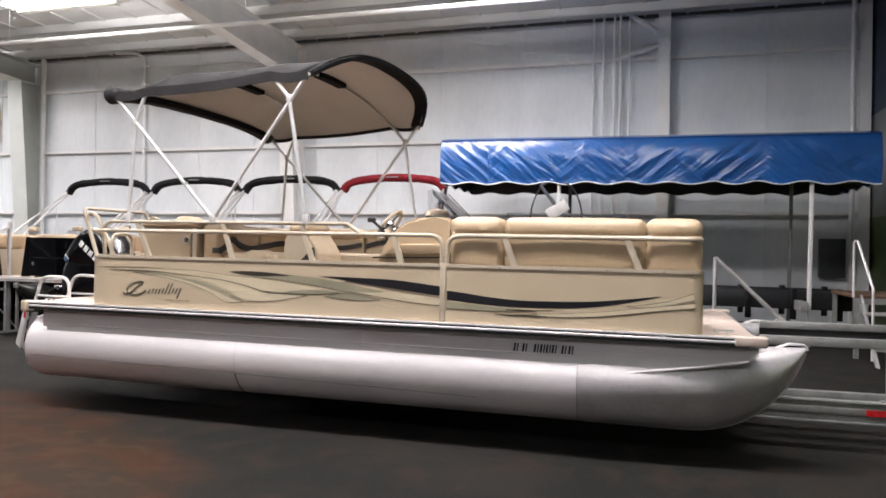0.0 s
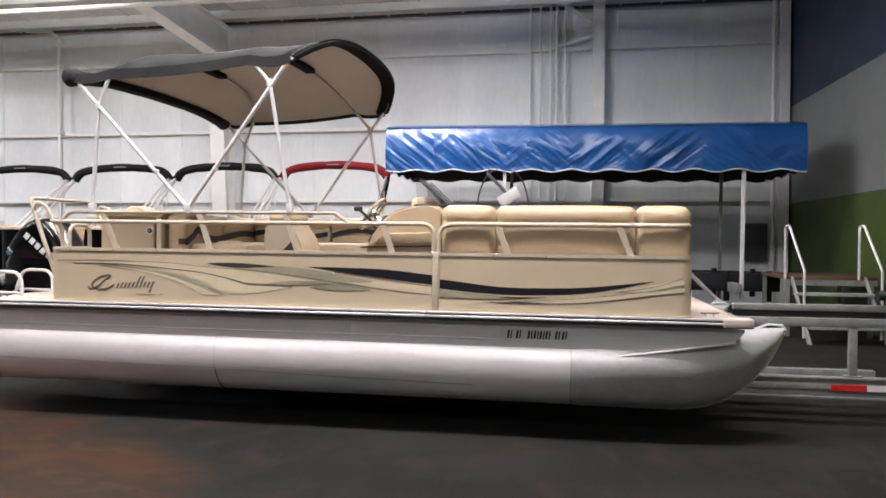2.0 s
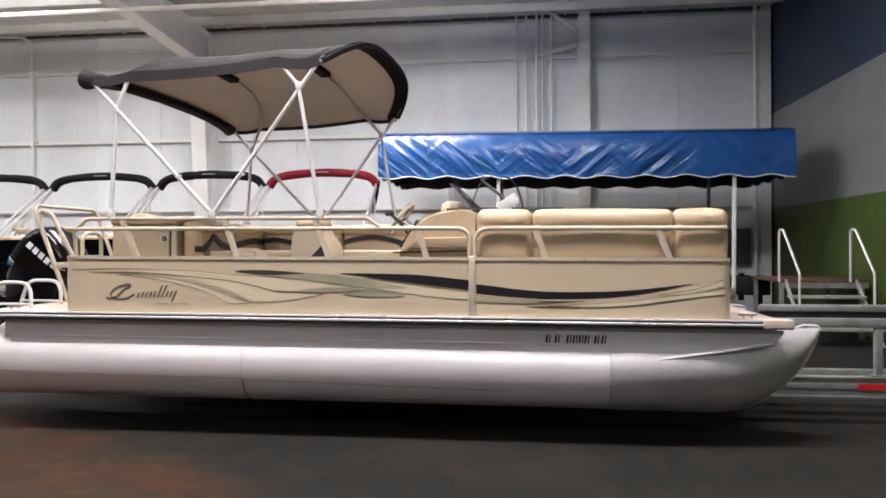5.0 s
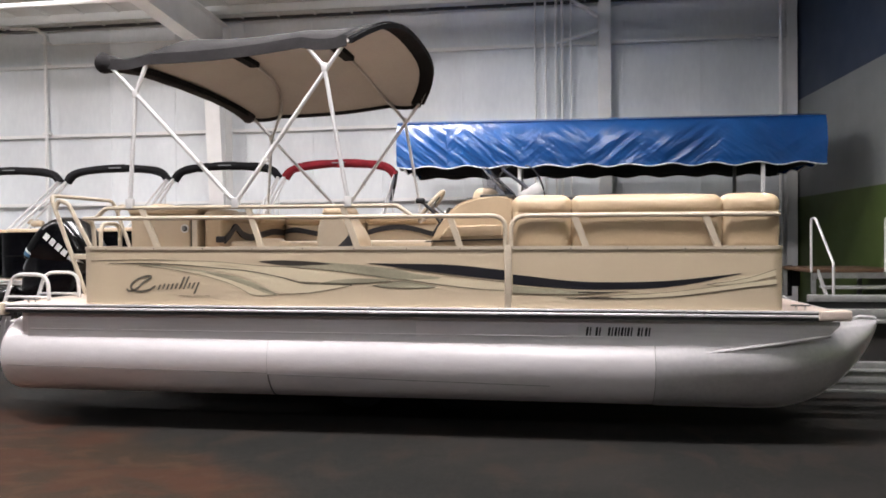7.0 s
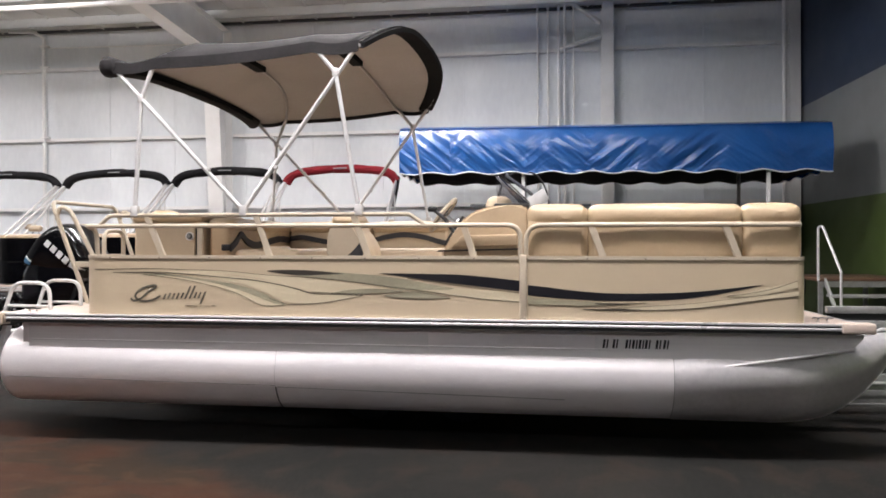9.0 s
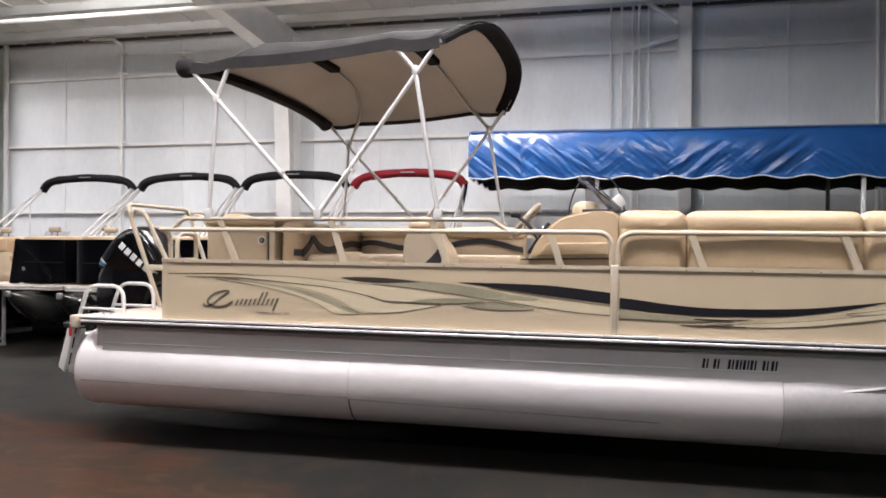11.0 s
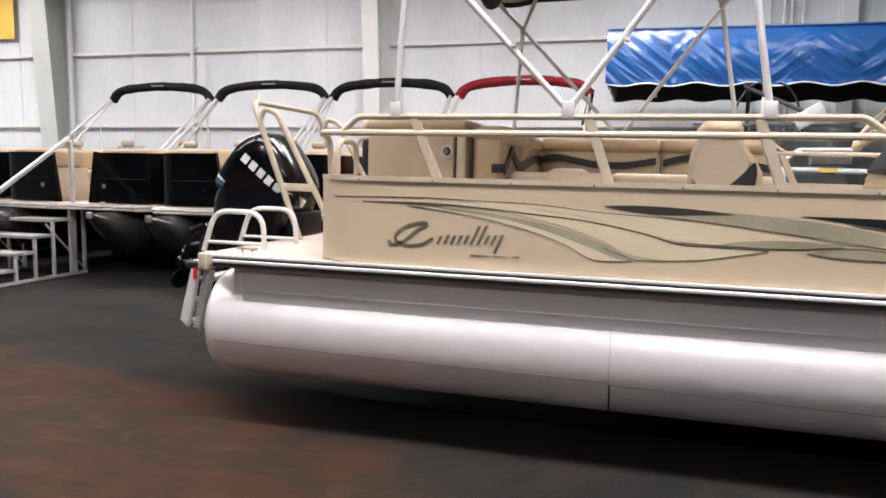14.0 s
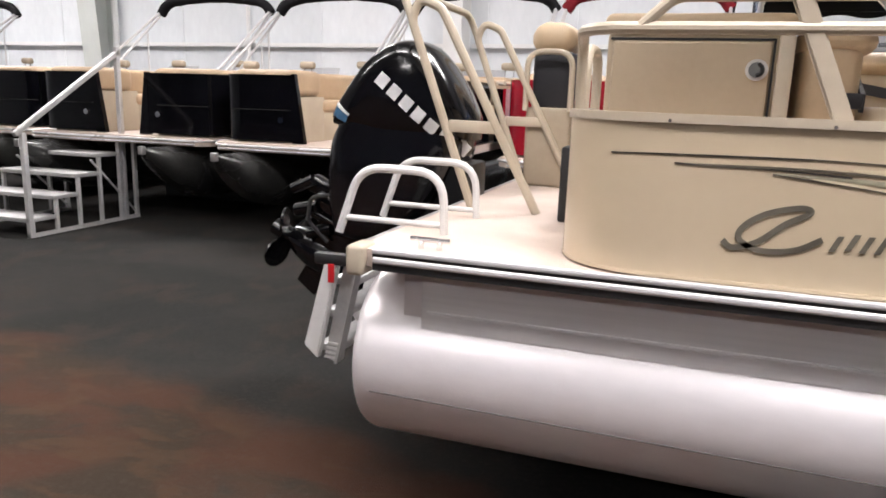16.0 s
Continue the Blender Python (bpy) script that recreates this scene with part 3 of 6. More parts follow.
# stern brackets under the deck
for yc in (5.446, 7.274):
    part("stern_bracket", boxes((STERN + 0.14, STERN + 0.23, yc - 0.235, yc + 0.235, 0.70, 0.89), bevel=0.005), ALUM, boat)

# deck with rub rail
bm = bmesh.new()
prism(bm, [(STERN, SIDE - 0.01), (BOW - 0.02, SIDE - 0.01), (BOW, SIDE + 0.02), (BOW, FAR - 0.02), (BOW - 0.02, FAR + 0.01), (STERN, FAR + 0.01)], 2, 0.900, DZ)
deck = part("deck", bm, DECK, boat, "pinkish beige vinyl deck")
for y0, y1 in ((SIDE - 0.035, SIDE - 0.01), (FAR + 0.01, FAR + 0.035)):
    part("rub_rail", boxes((STERN + 0.07, BOW - 0.05, y0, y1, 0.946, 0.962), bevel=0.004), TRIM, deck, "bright aluminium rub rail")
    part("rub_insert", boxes((STERN + 0.07, BOW - 0.05, y0 + 0.006, y1 - 0.001, 0.894, 0.947)), BLACK_TRIM, deck, "black rubber insert")
    part("rub_rail", boxes((STERN + 0.07, BOW - 0.05, y0, y1, 0.915, 0.937), bevel=0.007, seg=3), TRIM, deck, "bright aluminium rub rail")
for x0, x1 in ((STERN - 0.02, STERN), (BOW, BOW + 0.02)):
    part("end_rail", boxes((x0, x1, SIDE + 0.06, FAR - 0.06, 0.895, 0.958), bevel=0.006), ALUM_DULL, deck)
for x, y in ((STERN + 0.03, SIDE + 0.005), (BOW - 0.02, SIDE + 0.01), (STERN + 0.03, FAR), (BOW - 0.02, FAR)):
    sx = -1 if x < -2 else 1
    part("corner_cap", boxes((x - (0.045 if sx < 0 else 0.12), x + (0.012 if sx < 0 else 0.09), y - 0.052, y + 0.06, 0.872 if sx < 0 else 0.898, 0.968), bevel=0.014, seg=3), RAIL if sx < 0 else DECK, deck, "tan plastic corner cap" if sx < 0 else "beige plastic corner cap")
for x, y in ((STERN + 0.22, SIDE + 0.07), (BOW - 0.20, SIDE + 0.12), (BOW - 0.5, SIDE + 0.75)):
    bm = tubes([(x - 0.065, y, DZ + 0.030), (x + 0.065, y, DZ + 0.030)], r=0.008)
    for dx in (-0.03, 0.03):
        sweep(bm, [(x + dx, y, DZ), (x + dx, y, DZ + 0.030)], 0.010, 8)
    part("mooring_cleat", bm, CHROME, deck, "chrome mooring cleat")
# cross beams under the deck
for k in range(12):
    x = STERN + 0.35 + k * 0.48
    part("cross_beam", boxes((x, x + 0.05, SIDE + 0.17, FAR - 0.17, 0.82, 0.899)), ALUM_DULL, boat)

# ---- fence ----
FZ0, FZ1, RZ = 0.966, 1.376, 1.612


def wall_strip(points, z0, z1, t):
    """An upright sheet of thickness t along a plan line."""
    bm = bmesh.new()
    pts = [Vector((p[0], p[1], 0)) for p in points]
    rings = []
    for i, p in enumerate(pts):
        d = (pts[min(i + 1, len(pts) - 1)] - pts[max(i - 1, 0)]).normalized()
        nrm = Vector((d.y, -d.x, 0)) * t
        rings.append([(p.x, p.y, z0), (p.x, p.y, z1), (p.x - nrm.x, p.y - nrm.y, z1), (p.x - nrm.x, p.y - nrm.y, z0)])
    return loft(bm, rings)


def arc_corner(p0, p1, p2, r, steps=8):
    return [tuple(v)[:2] for v in rounded([(*p0, 0), (*p1, 0), (*p2, 0)], r, steps)]


stern_plan = [(-4.915, 5.78)] + arc_corner((-4.915, 5.78), (-4.915, SIDE), (-1.612, SIDE), 0.40, 12)[1:-1] + [(-3.0, SIDE), (-1.612, SIDE)]
bow_plan = [(-1.562, SIDE), (-0.6, SIDE)] + arc_corner((-0.6, SIDE), (0.265, SIDE), (0.265, 6.0), 0.10)[1:-1] + [(0.265, 6.0)]
fence_aft = part("fence_panel", wall_strip(stern_plan, FZ0, FZ1, 0.028), FENCE, boat, "tan aluminium fence skin with striping", 60)
fence_fore = part("fence_panel", wall_strip(bow_plan, FZ0, FZ1, 0.028), FENCE, boat, "tan aluminium fence skin with striping", 60)
far_plan = [(-5.00, 7.0), (-5.00, FAR), (0.30, FAR), (0.30, 6.8)]
far_plan = [far_plan[0]] + arc_corner(far_plan[0], far_plan[1], far_plan[2], 0.24)[1:-1] + arc_corner(far_plan[1], far_plan[2], far_plan[3], 0.1)[1:-1] + [far_plan[3]]
fence_far = part("fence_panel", wall_strip(far_plan, FZ0, FZ1, -0.028), FENCE, boat, "tan aluminium fence skin", 60)


def proud(plan, d=0.004):
    """The plan line pushed outwards from the middle of the boat."""
    return [(x + d * (1 if x > -2 else -1) * (abs(y - SIDE) > 0.2 and abs(y - FAR) > 0.2), y + d * (1 if y > 6.36 else -1)) for x, y in plan]


for fence, plan in ((fence_aft, stern_plan), (fence_fore, bow_plan), (fence_far, far_plan)):
    part("top_channel", wall_strip(proud(plan, 0.008), FZ1 - 0.002, FZ1 + 0.022, (1 if fence is not fence_far else -1) * 0.034), RAIL, fence, "", 60)
    part("base_channel", wall_strip(proud(plan, 0.003), FZ0 - 0.004, FZ0 + 0.006, (1 if fence is not fence_far else -1) * 0.034), FENCE, fence, "", 60)


def flat_bar(p, q, w=0.046, t=0.024):
    """A flat bar in the plane of the fence from p to q."""
    p, q = Vector(p), Vector(q)
    d = (q - p).normalized()
    s = d.cross(Vector((0, 1, 0))).normalized() * w / 2
    y = Vector((0, t / 2, 0))
    bm = bmesh.new()
    rings = [[p - s - y, p + s - y, p + s + y, p - s + y], [q - s - y, q + s - y, q + s + y, q - s + y]]
    loft(bm, rings)
    bmesh.ops.bevel(bm, geom=bm.edges[:], offset=0.005, segments=2, affect="EDGES")
    return bm


YR = SIDE + 0.016
# aft top rail runs from the middle post round the stern corner and down
rail = [(-1.606, YR, FZ1), (-1.606, YR, RZ), (-4.81, YR, RZ), (-4.875, 5.26, RZ), (-4.895, 5.40, RZ - 0.02), (-4.895, 5.42, FZ1)]
part("top_rail", tubes(rail, r=0.0165, bend=0.10), RAIL, fence_aft)
part("stern_hoop", tubes([(-4.895, 5.50, FZ1), (-4.895, 5.50, 1.585), (-4.895, 5.77, 1.585), (-4.895, 5.77, FZ1)], r=0.0165, bend=0.09), RAIL, fence_aft)
part("top_rail", tubes([(-1.568, YR, FZ1), (-1.568, YR, RZ), (0.25, YR, RZ), (0.25, 5.9, RZ), (0.25, 5.9, FZ1)], r=0.0165, bend=0.13), RAIL, fence_fore)
part("top_rail", tubes([(-4.985, 7.05, FZ1), (-4.985, 7.05, RZ), (-4.985, FAR - 0.016, RZ), (0.285, FAR - 0.016, RZ), (0.285, 6.9, RZ), (0.285, 6.9, FZ1)], r=0.0165, bend=0.13), RAIL, fence_far)
for y in (YR, FAR - 0.016):
    part("bimini_rail", tubes([(-4.72, y, RZ), (-4.635, y, 1.690), (-2.38, y, 1.690), (-2.27, y, RZ)], r=0.0155, bend=0.08), RAIL, fence_aft if y < 6 else fence_far)
part("middle_post", boxes((-1.612, -1.562, SIDE - 0.010, SIDE + 0.034, DZ, FZ1 + 0.03), bevel=0.008, seg=3), RAIL, fence_aft)
for xt, xb, zt in ((-4.345, -4.215, 1.690), (-3.505, -3.40, 1.690), (-2.785, -2.675, 1.690), (-2.00, -1.925, RZ)):
    part("strut", flat_bar((xt, YR, zt), (xb, YR, FZ1 + 0.01)), RAIL, fence_aft)
for xt, xb in ((-1.13, -1.045), (-0.255, -0.165)):
    part("strut", flat_bar((xt, YR, RZ), (xb, YR, FZ1 + 0.01)), RAIL, fence_fore)
for xt, xb in ((-4.3, -4.2), (-3.3, -3.2), (-2.3, -2.2), (-1.2, -1.1)):
    part("strut", flat_bar((xt, FAR - 0.016, RZ), (xb, FAR - 0.016, FZ1 + 0.01)), RAIL, fence_far)
for k in range(13):
    x = -4.62 + 0.385 * k
    if abs(x + 1.587) > 0.06:
        f = fence_aft if x < -1.6 else fence_fore
        part("rivet", disc(bmesh.new(), (x, SIDE - 0.0065, FZ1 + 0.004), (0, 1, 0), 0.0048, 0.006, 8), SEAM, f)
part("stern_post", boxes((-4.955, -4.915, 5.655, 5.70, DZ, FZ1 + 0.02), bevel=0.006), RAIL, fence_aft)


# ---- striping ----
LAYER = [0.0012]


def face_y(x):
    """Outer face of the near fence at x, following the rounded stern corner."""
    if x > -4.51:
        return SIDE
    near = [q for q in stern_plan if q[1] < 5.6]
    for a, b in zip(near, near[1:]):
        if a[0] <= x <= b[0] and b[0] > a[0]:
            return a[1] + (b[1] - a[1]) * (x - a[0]) / (b[0] - a[0])
    return SIDE



def decal(name, upper, lower, mat, parent, label=""):
    """A thin foil on the fence face between two plan curves (x, z), each a little prouder than the last."""
    LAYER[0] += 0.00006
    lift = LAYER[0]
    up, lo = smooth_pts(upper), smooth_pts(lower)
    bm = bmesh.new()
    n = min(len(up), len(lo))
    a = [bm.verts.new((p[0], face_y(p[0]) - lift, p[1])) for p in up[:n]]
    b = [bm.verts.new((p[0], face_y(p[0]) - lift, p[1])) for p in lo[:n]]
    for k in range(n - 1):
        bm.faces.new((a[k], a[k + 1], b[k + 1], b[k]))
    bmesh.ops.remove_doubles(bm, verts=bm.verts, dist=0.0004)
    r = bmesh.ops.extrude_face_region(bm, geom=bm.faces[:])
    bmesh.ops.translate(bm, verts=[v for v in r["geom"] if isinstance(v, bmesh.types.BMVert)], vec=(0, lift - 0.0002, 0))
    return part(name, bm, mat, parent, label, 0)


def line(pts, w, mat, parent):
    """A narrow pinstripe along (x, z) points."""
    LAYER[0] += 0.00006
    lift = LAYER[0]
    p = [Vector(q) for q in smooth_pts(pts)]
    up, lo = [], []
    for i, q in enumerate(p):
        d = (p[min(i + 1, len(p) - 1)] - p[max(i - 1, 0)]).normalized()
        nrm = Vector((-d.y, d.x)) * w * 0.28
        up.append(tuple(q + nrm))
        lo.append(tuple(q - nrm))
    bm = bmesh.new()
    a = [bm.verts.new((q[0], face_y(q[0]) - lift, q[1])) for q in up]
    b = [bm.verts.new((q[0], face_y(q[0]) - lift, q[1])) for q in lo]
    for k in range(len(p) - 1):
        bm.faces.new((a[k], a[k + 1], b[k + 1], b[k]))
    r = bmesh.ops.extrude_face_region(bm, geom=bm.faces[:])
    bmesh.ops.translate(bm, verts=[v for v in r["geom"] if isinstance(v, bmesh.types.BMVert)], vec=(0, 0.002, 0))
    return part("pinstripe", bm, mat, parent, "", 0)

decal("swoosh", [(-4.183, 1.28), (-3.922, 1.282), (-3.666, 1.252), (-3.415, 1.219), (-3.251, 1.181), (-3.097, 1.126), (-2.93, 1.12), (-2.712, 1.119)], [(-4.183, 1.276), (-3.921, 1.251), (-3.75, 1.219), (-3.581, 1.184), (-3.414, 1.126), (-3.291, 1.071), (-3.049, 1.056), (-2.735, 1.11)], DECAL_CREAM, fence_aft)
decal("swoosh", [(-4.052, 1.291), (-3.666, 1.279), (-3.334, 1.256), (-3.011, 1.225), (-2.774, 1.196), (-2.62, 1.17), (-2.543, 1.158), (-2.422, 1.153)], [(-4.051, 1.287), (-3.75, 1.266), (-3.498, 1.236), (-3.333, 1.201), (-3.17, 1.159), (-3.05, 1.132), (-2.774, 1.128), (-2.448, 1.149)], DECAL_CREAM, fence_aft)
decal("swoosh", [(-4.271, 1.255), (-4.051, 1.231), (-3.835, 1.205), (-3.664, 1.158), (-3.538, 1.122), (-3.414, 1.087), (-3.331, 1.066), (-3.274, 1.048)], [(-4.271, 1.251), (-4.051, 1.215), (-3.834, 1.173), (-3.706, 1.137), (-3.601, 1.097), (-3.517, 1.06), (-3.463, 1.038), (-3.29, 1.04)], DECAL_CREAM, fence_aft)
decal("swoosh", [(-3.011, 1.259), (-2.697, 1.225), (-2.392, 1.21), (-2.243, 1.195), (-2.023, 1.172), (-1.878, 1.165), (-1.701, 1.148), (-1.567, 1.134)], [(-3.011, 1.255), (-2.775, 1.211), (-2.467, 1.174), (-2.242, 1.151), (-2.059, 1.123), (-1.878, 1.103), (-1.7, 1.087), (-1.567, 1.077)], DECAL_CREAM, fence_aft)
decal("swoosh", [(-4.36, 1.261), (-4.138, 1.257), (-3.964, 1.237), (-3.792, 1.213), (-3.623, 1.182), (-3.456, 1.132), (-3.332, 1.077), (-3.274, 1.048)], [(-4.36, 1.257), (-4.138, 1.245), (-3.964, 1.221), (-3.835, 1.201), (-3.664, 1.158), (-3.497, 1.104), (-3.372, 1.057), (-3.299, 1.043)], DECAL_MIST, fence_aft)
decal("swoosh", [(-3.416, 1.289), (-3.212, 1.293), (-3.011, 1.286), (-2.814, 1.275), (-2.621, 1.26), (-2.392, 1.232), (-2.243, 1.202), (-2.059, 1.174)], [(-3.408, 1.281), (-3.252, 1.262), (-3.011, 1.236), (-2.814, 1.218), (-2.62, 1.193), (-2.429, 1.16), (-2.243, 1.162), (-2.095, 1.162)], DECAL_MIST, fence_aft)
decal("swoosh", [(-3.416, 1.289), (-3.314, 1.295), (-3.212, 1.295), (-3.131, 1.293), (-3.051, 1.289), (-2.972, 1.283), (-2.912, 1.276), (-2.853, 1.27)], [(-3.412, 1.285), (-3.334, 1.271), (-3.252, 1.262), (-3.171, 1.257), (-3.091, 1.257), (-3.011, 1.261), (-2.932, 1.264), (-2.861, 1.268)], DECAL_GREY, fence_aft)
decal("swoosh", [(-2.946, 1.131), (-2.833, 1.153), (-2.658, 1.166), (-2.505, 1.162), (-2.422, 1.153)], [(-2.946, 1.127), (-2.832, 1.127), (-2.658, 1.132), (-2.505, 1.142), (-2.429, 1.149)], DECAL_MIST, fence_aft)
decal("swoosh", [(-2.562, 1.115), (-2.429, 1.138), (-2.317, 1.149), (-2.205, 1.131), (-2.095, 1.108)], [(-2.558, 1.113), (-2.467, 1.104), (-2.354, 1.1), (-2.224, 1.1), (-2.102, 1.104)], DECAL_MIST, fence_aft)
decal("swoosh", [(-2.594, 1.274), (-2.43, 1.274), (-2.244, 1.272), (-2.023, 1.267), (-1.843, 1.253), (-1.701, 1.238), (-1.572, 1.224)], [(-2.586, 1.272), (-2.43, 1.253), (-2.243, 1.228), (-2.023, 1.202), (-1.843, 1.181), (-1.701, 1.166), (-1.571, 1.152)], DECAL_BLACK, fence_aft)
decal("swoosh", [(-1.554, 1.199), (-1.413, 1.184), (-1.258, 1.165), (-1.065, 1.15), (-0.874, 1.147), (-0.611, 1.153), (-0.425, 1.165), (-0.242, 1.185), (-0.016, 1.213)], [(-1.555, 1.131), (-1.414, 1.117), (-1.258, 1.106), (-1.065, 1.096), (-0.875, 1.097), (-0.611, 1.107), (-0.426, 1.127), (-0.242, 1.159), (-0.024, 1.209)], DECAL_BLACK, fence_fore)
line([(-4.765, 1.289), (-4.586, 1.295), (-4.271, 1.299), (-4.008, 1.292), (-3.751, 1.286), (-3.416, 1.258), (-3.011, 1.236), (-2.697, 1.202), (-2.392, 1.165), (-2.059, 1.123), (-1.806, 1.095), (-1.571, 1.081)], 0.0062, DECAL_LINE, fence_aft)
line([(-4.765, 1.289), (-4.632, 1.294), (-4.495, 1.296), (-4.271, 1.299)], 0.0074, DECAL_GREY, fence_aft)
line([(-4.599, 1.272), (-4.495, 1.27), (-4.36, 1.269), (-4.182, 1.26)], 0.0081, DECAL_GREY, fence_aft)
line([(-4.54, 1.271), (-4.271, 1.273), (-4.008, 1.26), (-3.75, 1.239), (-3.498, 1.217), (-3.251, 1.173), (-3.09, 1.13), (-2.93, 1.124), (-2.712, 1.119)], 0.0112, DECAL_LINE, fence_aft)
line([(-4.36, 1.257), (-4.094, 1.227), (-3.877, 1.188), (-3.707, 1.145), (-3.58, 1.098), (-3.454, 1.038), (-3.282, 1.042)], 0.0062, DECAL_LINE, fence_aft)
line([(-3.414, 1.095), (-3.291, 1.055), (-3.225, 1.048), (-3.009, 1.061), (-2.851, 1.088), (-2.712, 1.116)], 0.0062, DECAL_LINE, fence_aft)
line([(-3.09, 1.138), (-2.852, 1.13), (-2.619, 1.129), (-2.422, 1.149)], 0.0062, DECAL_GREY, fence_aft)
line([(-2.562, 1.115), (-2.392, 1.146), (-2.205, 1.127), (-2.095, 1.108), (-2.242, 1.096), (-2.429, 1.097), (-2.562, 1.115)], 0.0043, DECAL_GREY, fence_aft)
line([(-2.393, 1.243), (-2.132, 1.209), (-1.878, 1.176), (-1.701, 1.155), (-1.567, 1.142)], 0.0050, DECAL_LINE, fence_aft)
decal("swoosh", [(-1.555, 1.12), (-1.414, 1.109), (-1.258, 1.098), (-1.104, 1.088), (-0.951, 1.081), (-0.762, 1.086)], [(-1.555, 1.068), (-1.414, 1.066), (-1.258, 1.063), (-1.104, 1.064), (-0.951, 1.073), (-0.769, 1.083)], DECAL_MIST, fence_fore)
decal("swoosh", [(-1.104, 1.08), (-0.989, 1.081), (-0.875, 1.081), (-0.762, 1.086)], [(-1.104, 1.072), (-0.989, 1.069), (-0.875, 1.076), (-0.769, 1.083)], DECAL_GREY, fence_fore)
decal("swoosh", [(-0.875, 1.05), (-0.649, 1.068), (-0.426, 1.089), (-0.242, 1.113), (-0.024, 1.141), (0.206, 1.172)], [(-0.875, 1.039), (-0.649, 1.041), (-0.426, 1.058), (-0.242, 1.083), (-0.024, 1.114), (0.205, 1.142)], DECAL_CREAM, fence_fore)
decal("swoosh", [(-0.224, 1.136), (-0.096, 1.164), (0.012, 1.19), (0.102, 1.213), (0.192, 1.236)], [(-0.224, 1.132), (-0.096, 1.137), (0.012, 1.152), (0.102, 1.172), (0.206, 1.198)], DECAL_CREAM, fence_fore)
decal("swoosh", [(-1.185, 1.04), (-1.066, 1.041), (-0.951, 1.042), (-0.799, 1.04)], [(-1.185, 1.036), (-1.066, 1.031), (-0.951, 1.031), (-0.8, 1.032)], DECAL_GREY, fence_fore)
line([(-1.185, 1.038), (-0.951, 1.035), (-0.724, 1.036), (-0.5, 1.046), (-0.242, 1.075), (-0.024, 1.107), (0.205, 1.138)], 0.0062, DECAL_LINE, fence_fore)
line([(-1.027, 1.045), (-0.799, 1.059), (-0.5, 1.08), (-0.242, 1.113), (0.012, 1.148), (0.206, 1.176)], 0.0043, DECAL_LINE, fence_fore)
line([(-0.242, 1.136), (-0.096, 1.156), (0.048, 1.187), (0.199, 1.24)], 0.0062, DECAL_GREY, fence_fore)
line([(-1.555, 1.064), (-1.336, 1.059), (-1.104, 1.06), (-0.875, 1.074)], 0.0050, DECAL_LINE, fence_fore)
line([(-4.461, 1.08), (-4.435, 1.063), (-4.377, 1.083), (-4.316, 1.134), (-4.263, 1.166), (-4.285, 1.177), (-4.36, 1.158), (-4.413, 1.121), (-4.421, 1.086), (-4.369, 1.061), (-4.289, 1.069), (-4.228, 1.102)], 0.0280, DECAL_NAME, fence_aft)
# plain slanted strokes for the rest of the name plate
for k, (low, high) in enumerate(((0, 0.040), (0.004, 0.046), (0, 0.042), (0, 0.044), (0.004, 0.046), (0, 0.092), (0, 0.095), (0.004, 0.046), (0, 0.046), (-0.040, 0.048))):
    x, z = -4.212 + 0.0335 * k, 1.074 + 0.0012 * k
    decal("swoosh", [(x + high * 0.45, z + high), (x + 0.007 + high * 0.45, z + high + 0.001), (x + 0.014 + high * 0.45, z + high + 0.001)],
          [(x + low * 0.45, z + low), (x + 0.007 + low * 0.45, z + low), (x + 0.014 + low * 0.45, z + low)], DECAL_NAME, fence_aft)
line([(-4.039, 1.032), (-3.944, 1.029)], 0.0062, DECAL_LINE, fence_aft)
line([(-3.927, 1.03), (-3.854, 1.03)], 0.0050, DECAL_LINE, fence_aft)
line([(-3.833, 1.032), (-3.798, 1.031)], 0.0074, DECAL_LINE, fence_aft)

# ---- bimini top ----
bim = part("bimini_frame", bmesh.new(), WHITE_TUBE, boat, "white aluminium bimini frame")
FOOT, NY, FY, RACK = 1.72, 5.166, 7.584, 0.14


def side(x, z, near):
    return (x if near else x + RACK, NY if near else FY, z)


for near in (True, False):
    for a, b in (((-3.60, FOOT), (-4.63, 2.81)), ((-4.436, FOOT), (-4.385, 2.55)), ((-4.385, 2.55), (-4.275, 2.82)),
                 ((-3.60, FOOT), (-2.745, 2.90)), ((-2.744, FOOT), (-2.915, 2.70)), ((-2.915, 2.70), (-3.085, 2.90))):
        part("frame_leg", tubes([side(*a, near), side(*b, near)], r=0.0160), WHITE_TUBE, bim)
    for x, z in ((-4.385, 2.55), (-2.915, 2.70)):
        p = Vector(side(x, z, near))
        part("joint", box(bmesh.new(), -0.022, 0.022, -0.019, 0.019, -0.032, 0.032, 0.008, 2, Matrix.Translation(p)), WHITE_COAT, bim)
    for x in (-3.60, -2.744, -4.436):
        p = Vector(side(x, 1.71, near))
        bm = box(bmesh.new(), -0.028, 0.028, -0.02, 0.02, -0.028, 0.05, 0.006, 2, Matrix.Translation(p))
        part("rail_clamp", bm, WHITE_COAT, bim, "white rail clamp")
    for x, z in ((-3.35, 2.03), (-3.86, 2.02)):
        p = side(x, z, near)
        part("lock_pin", disc(bmesh.new(), (p[0], p[1] - 0.012, p[2]), (0, 1, 0), 0.012, 0.03, 8), WHITE_COAT, bim)


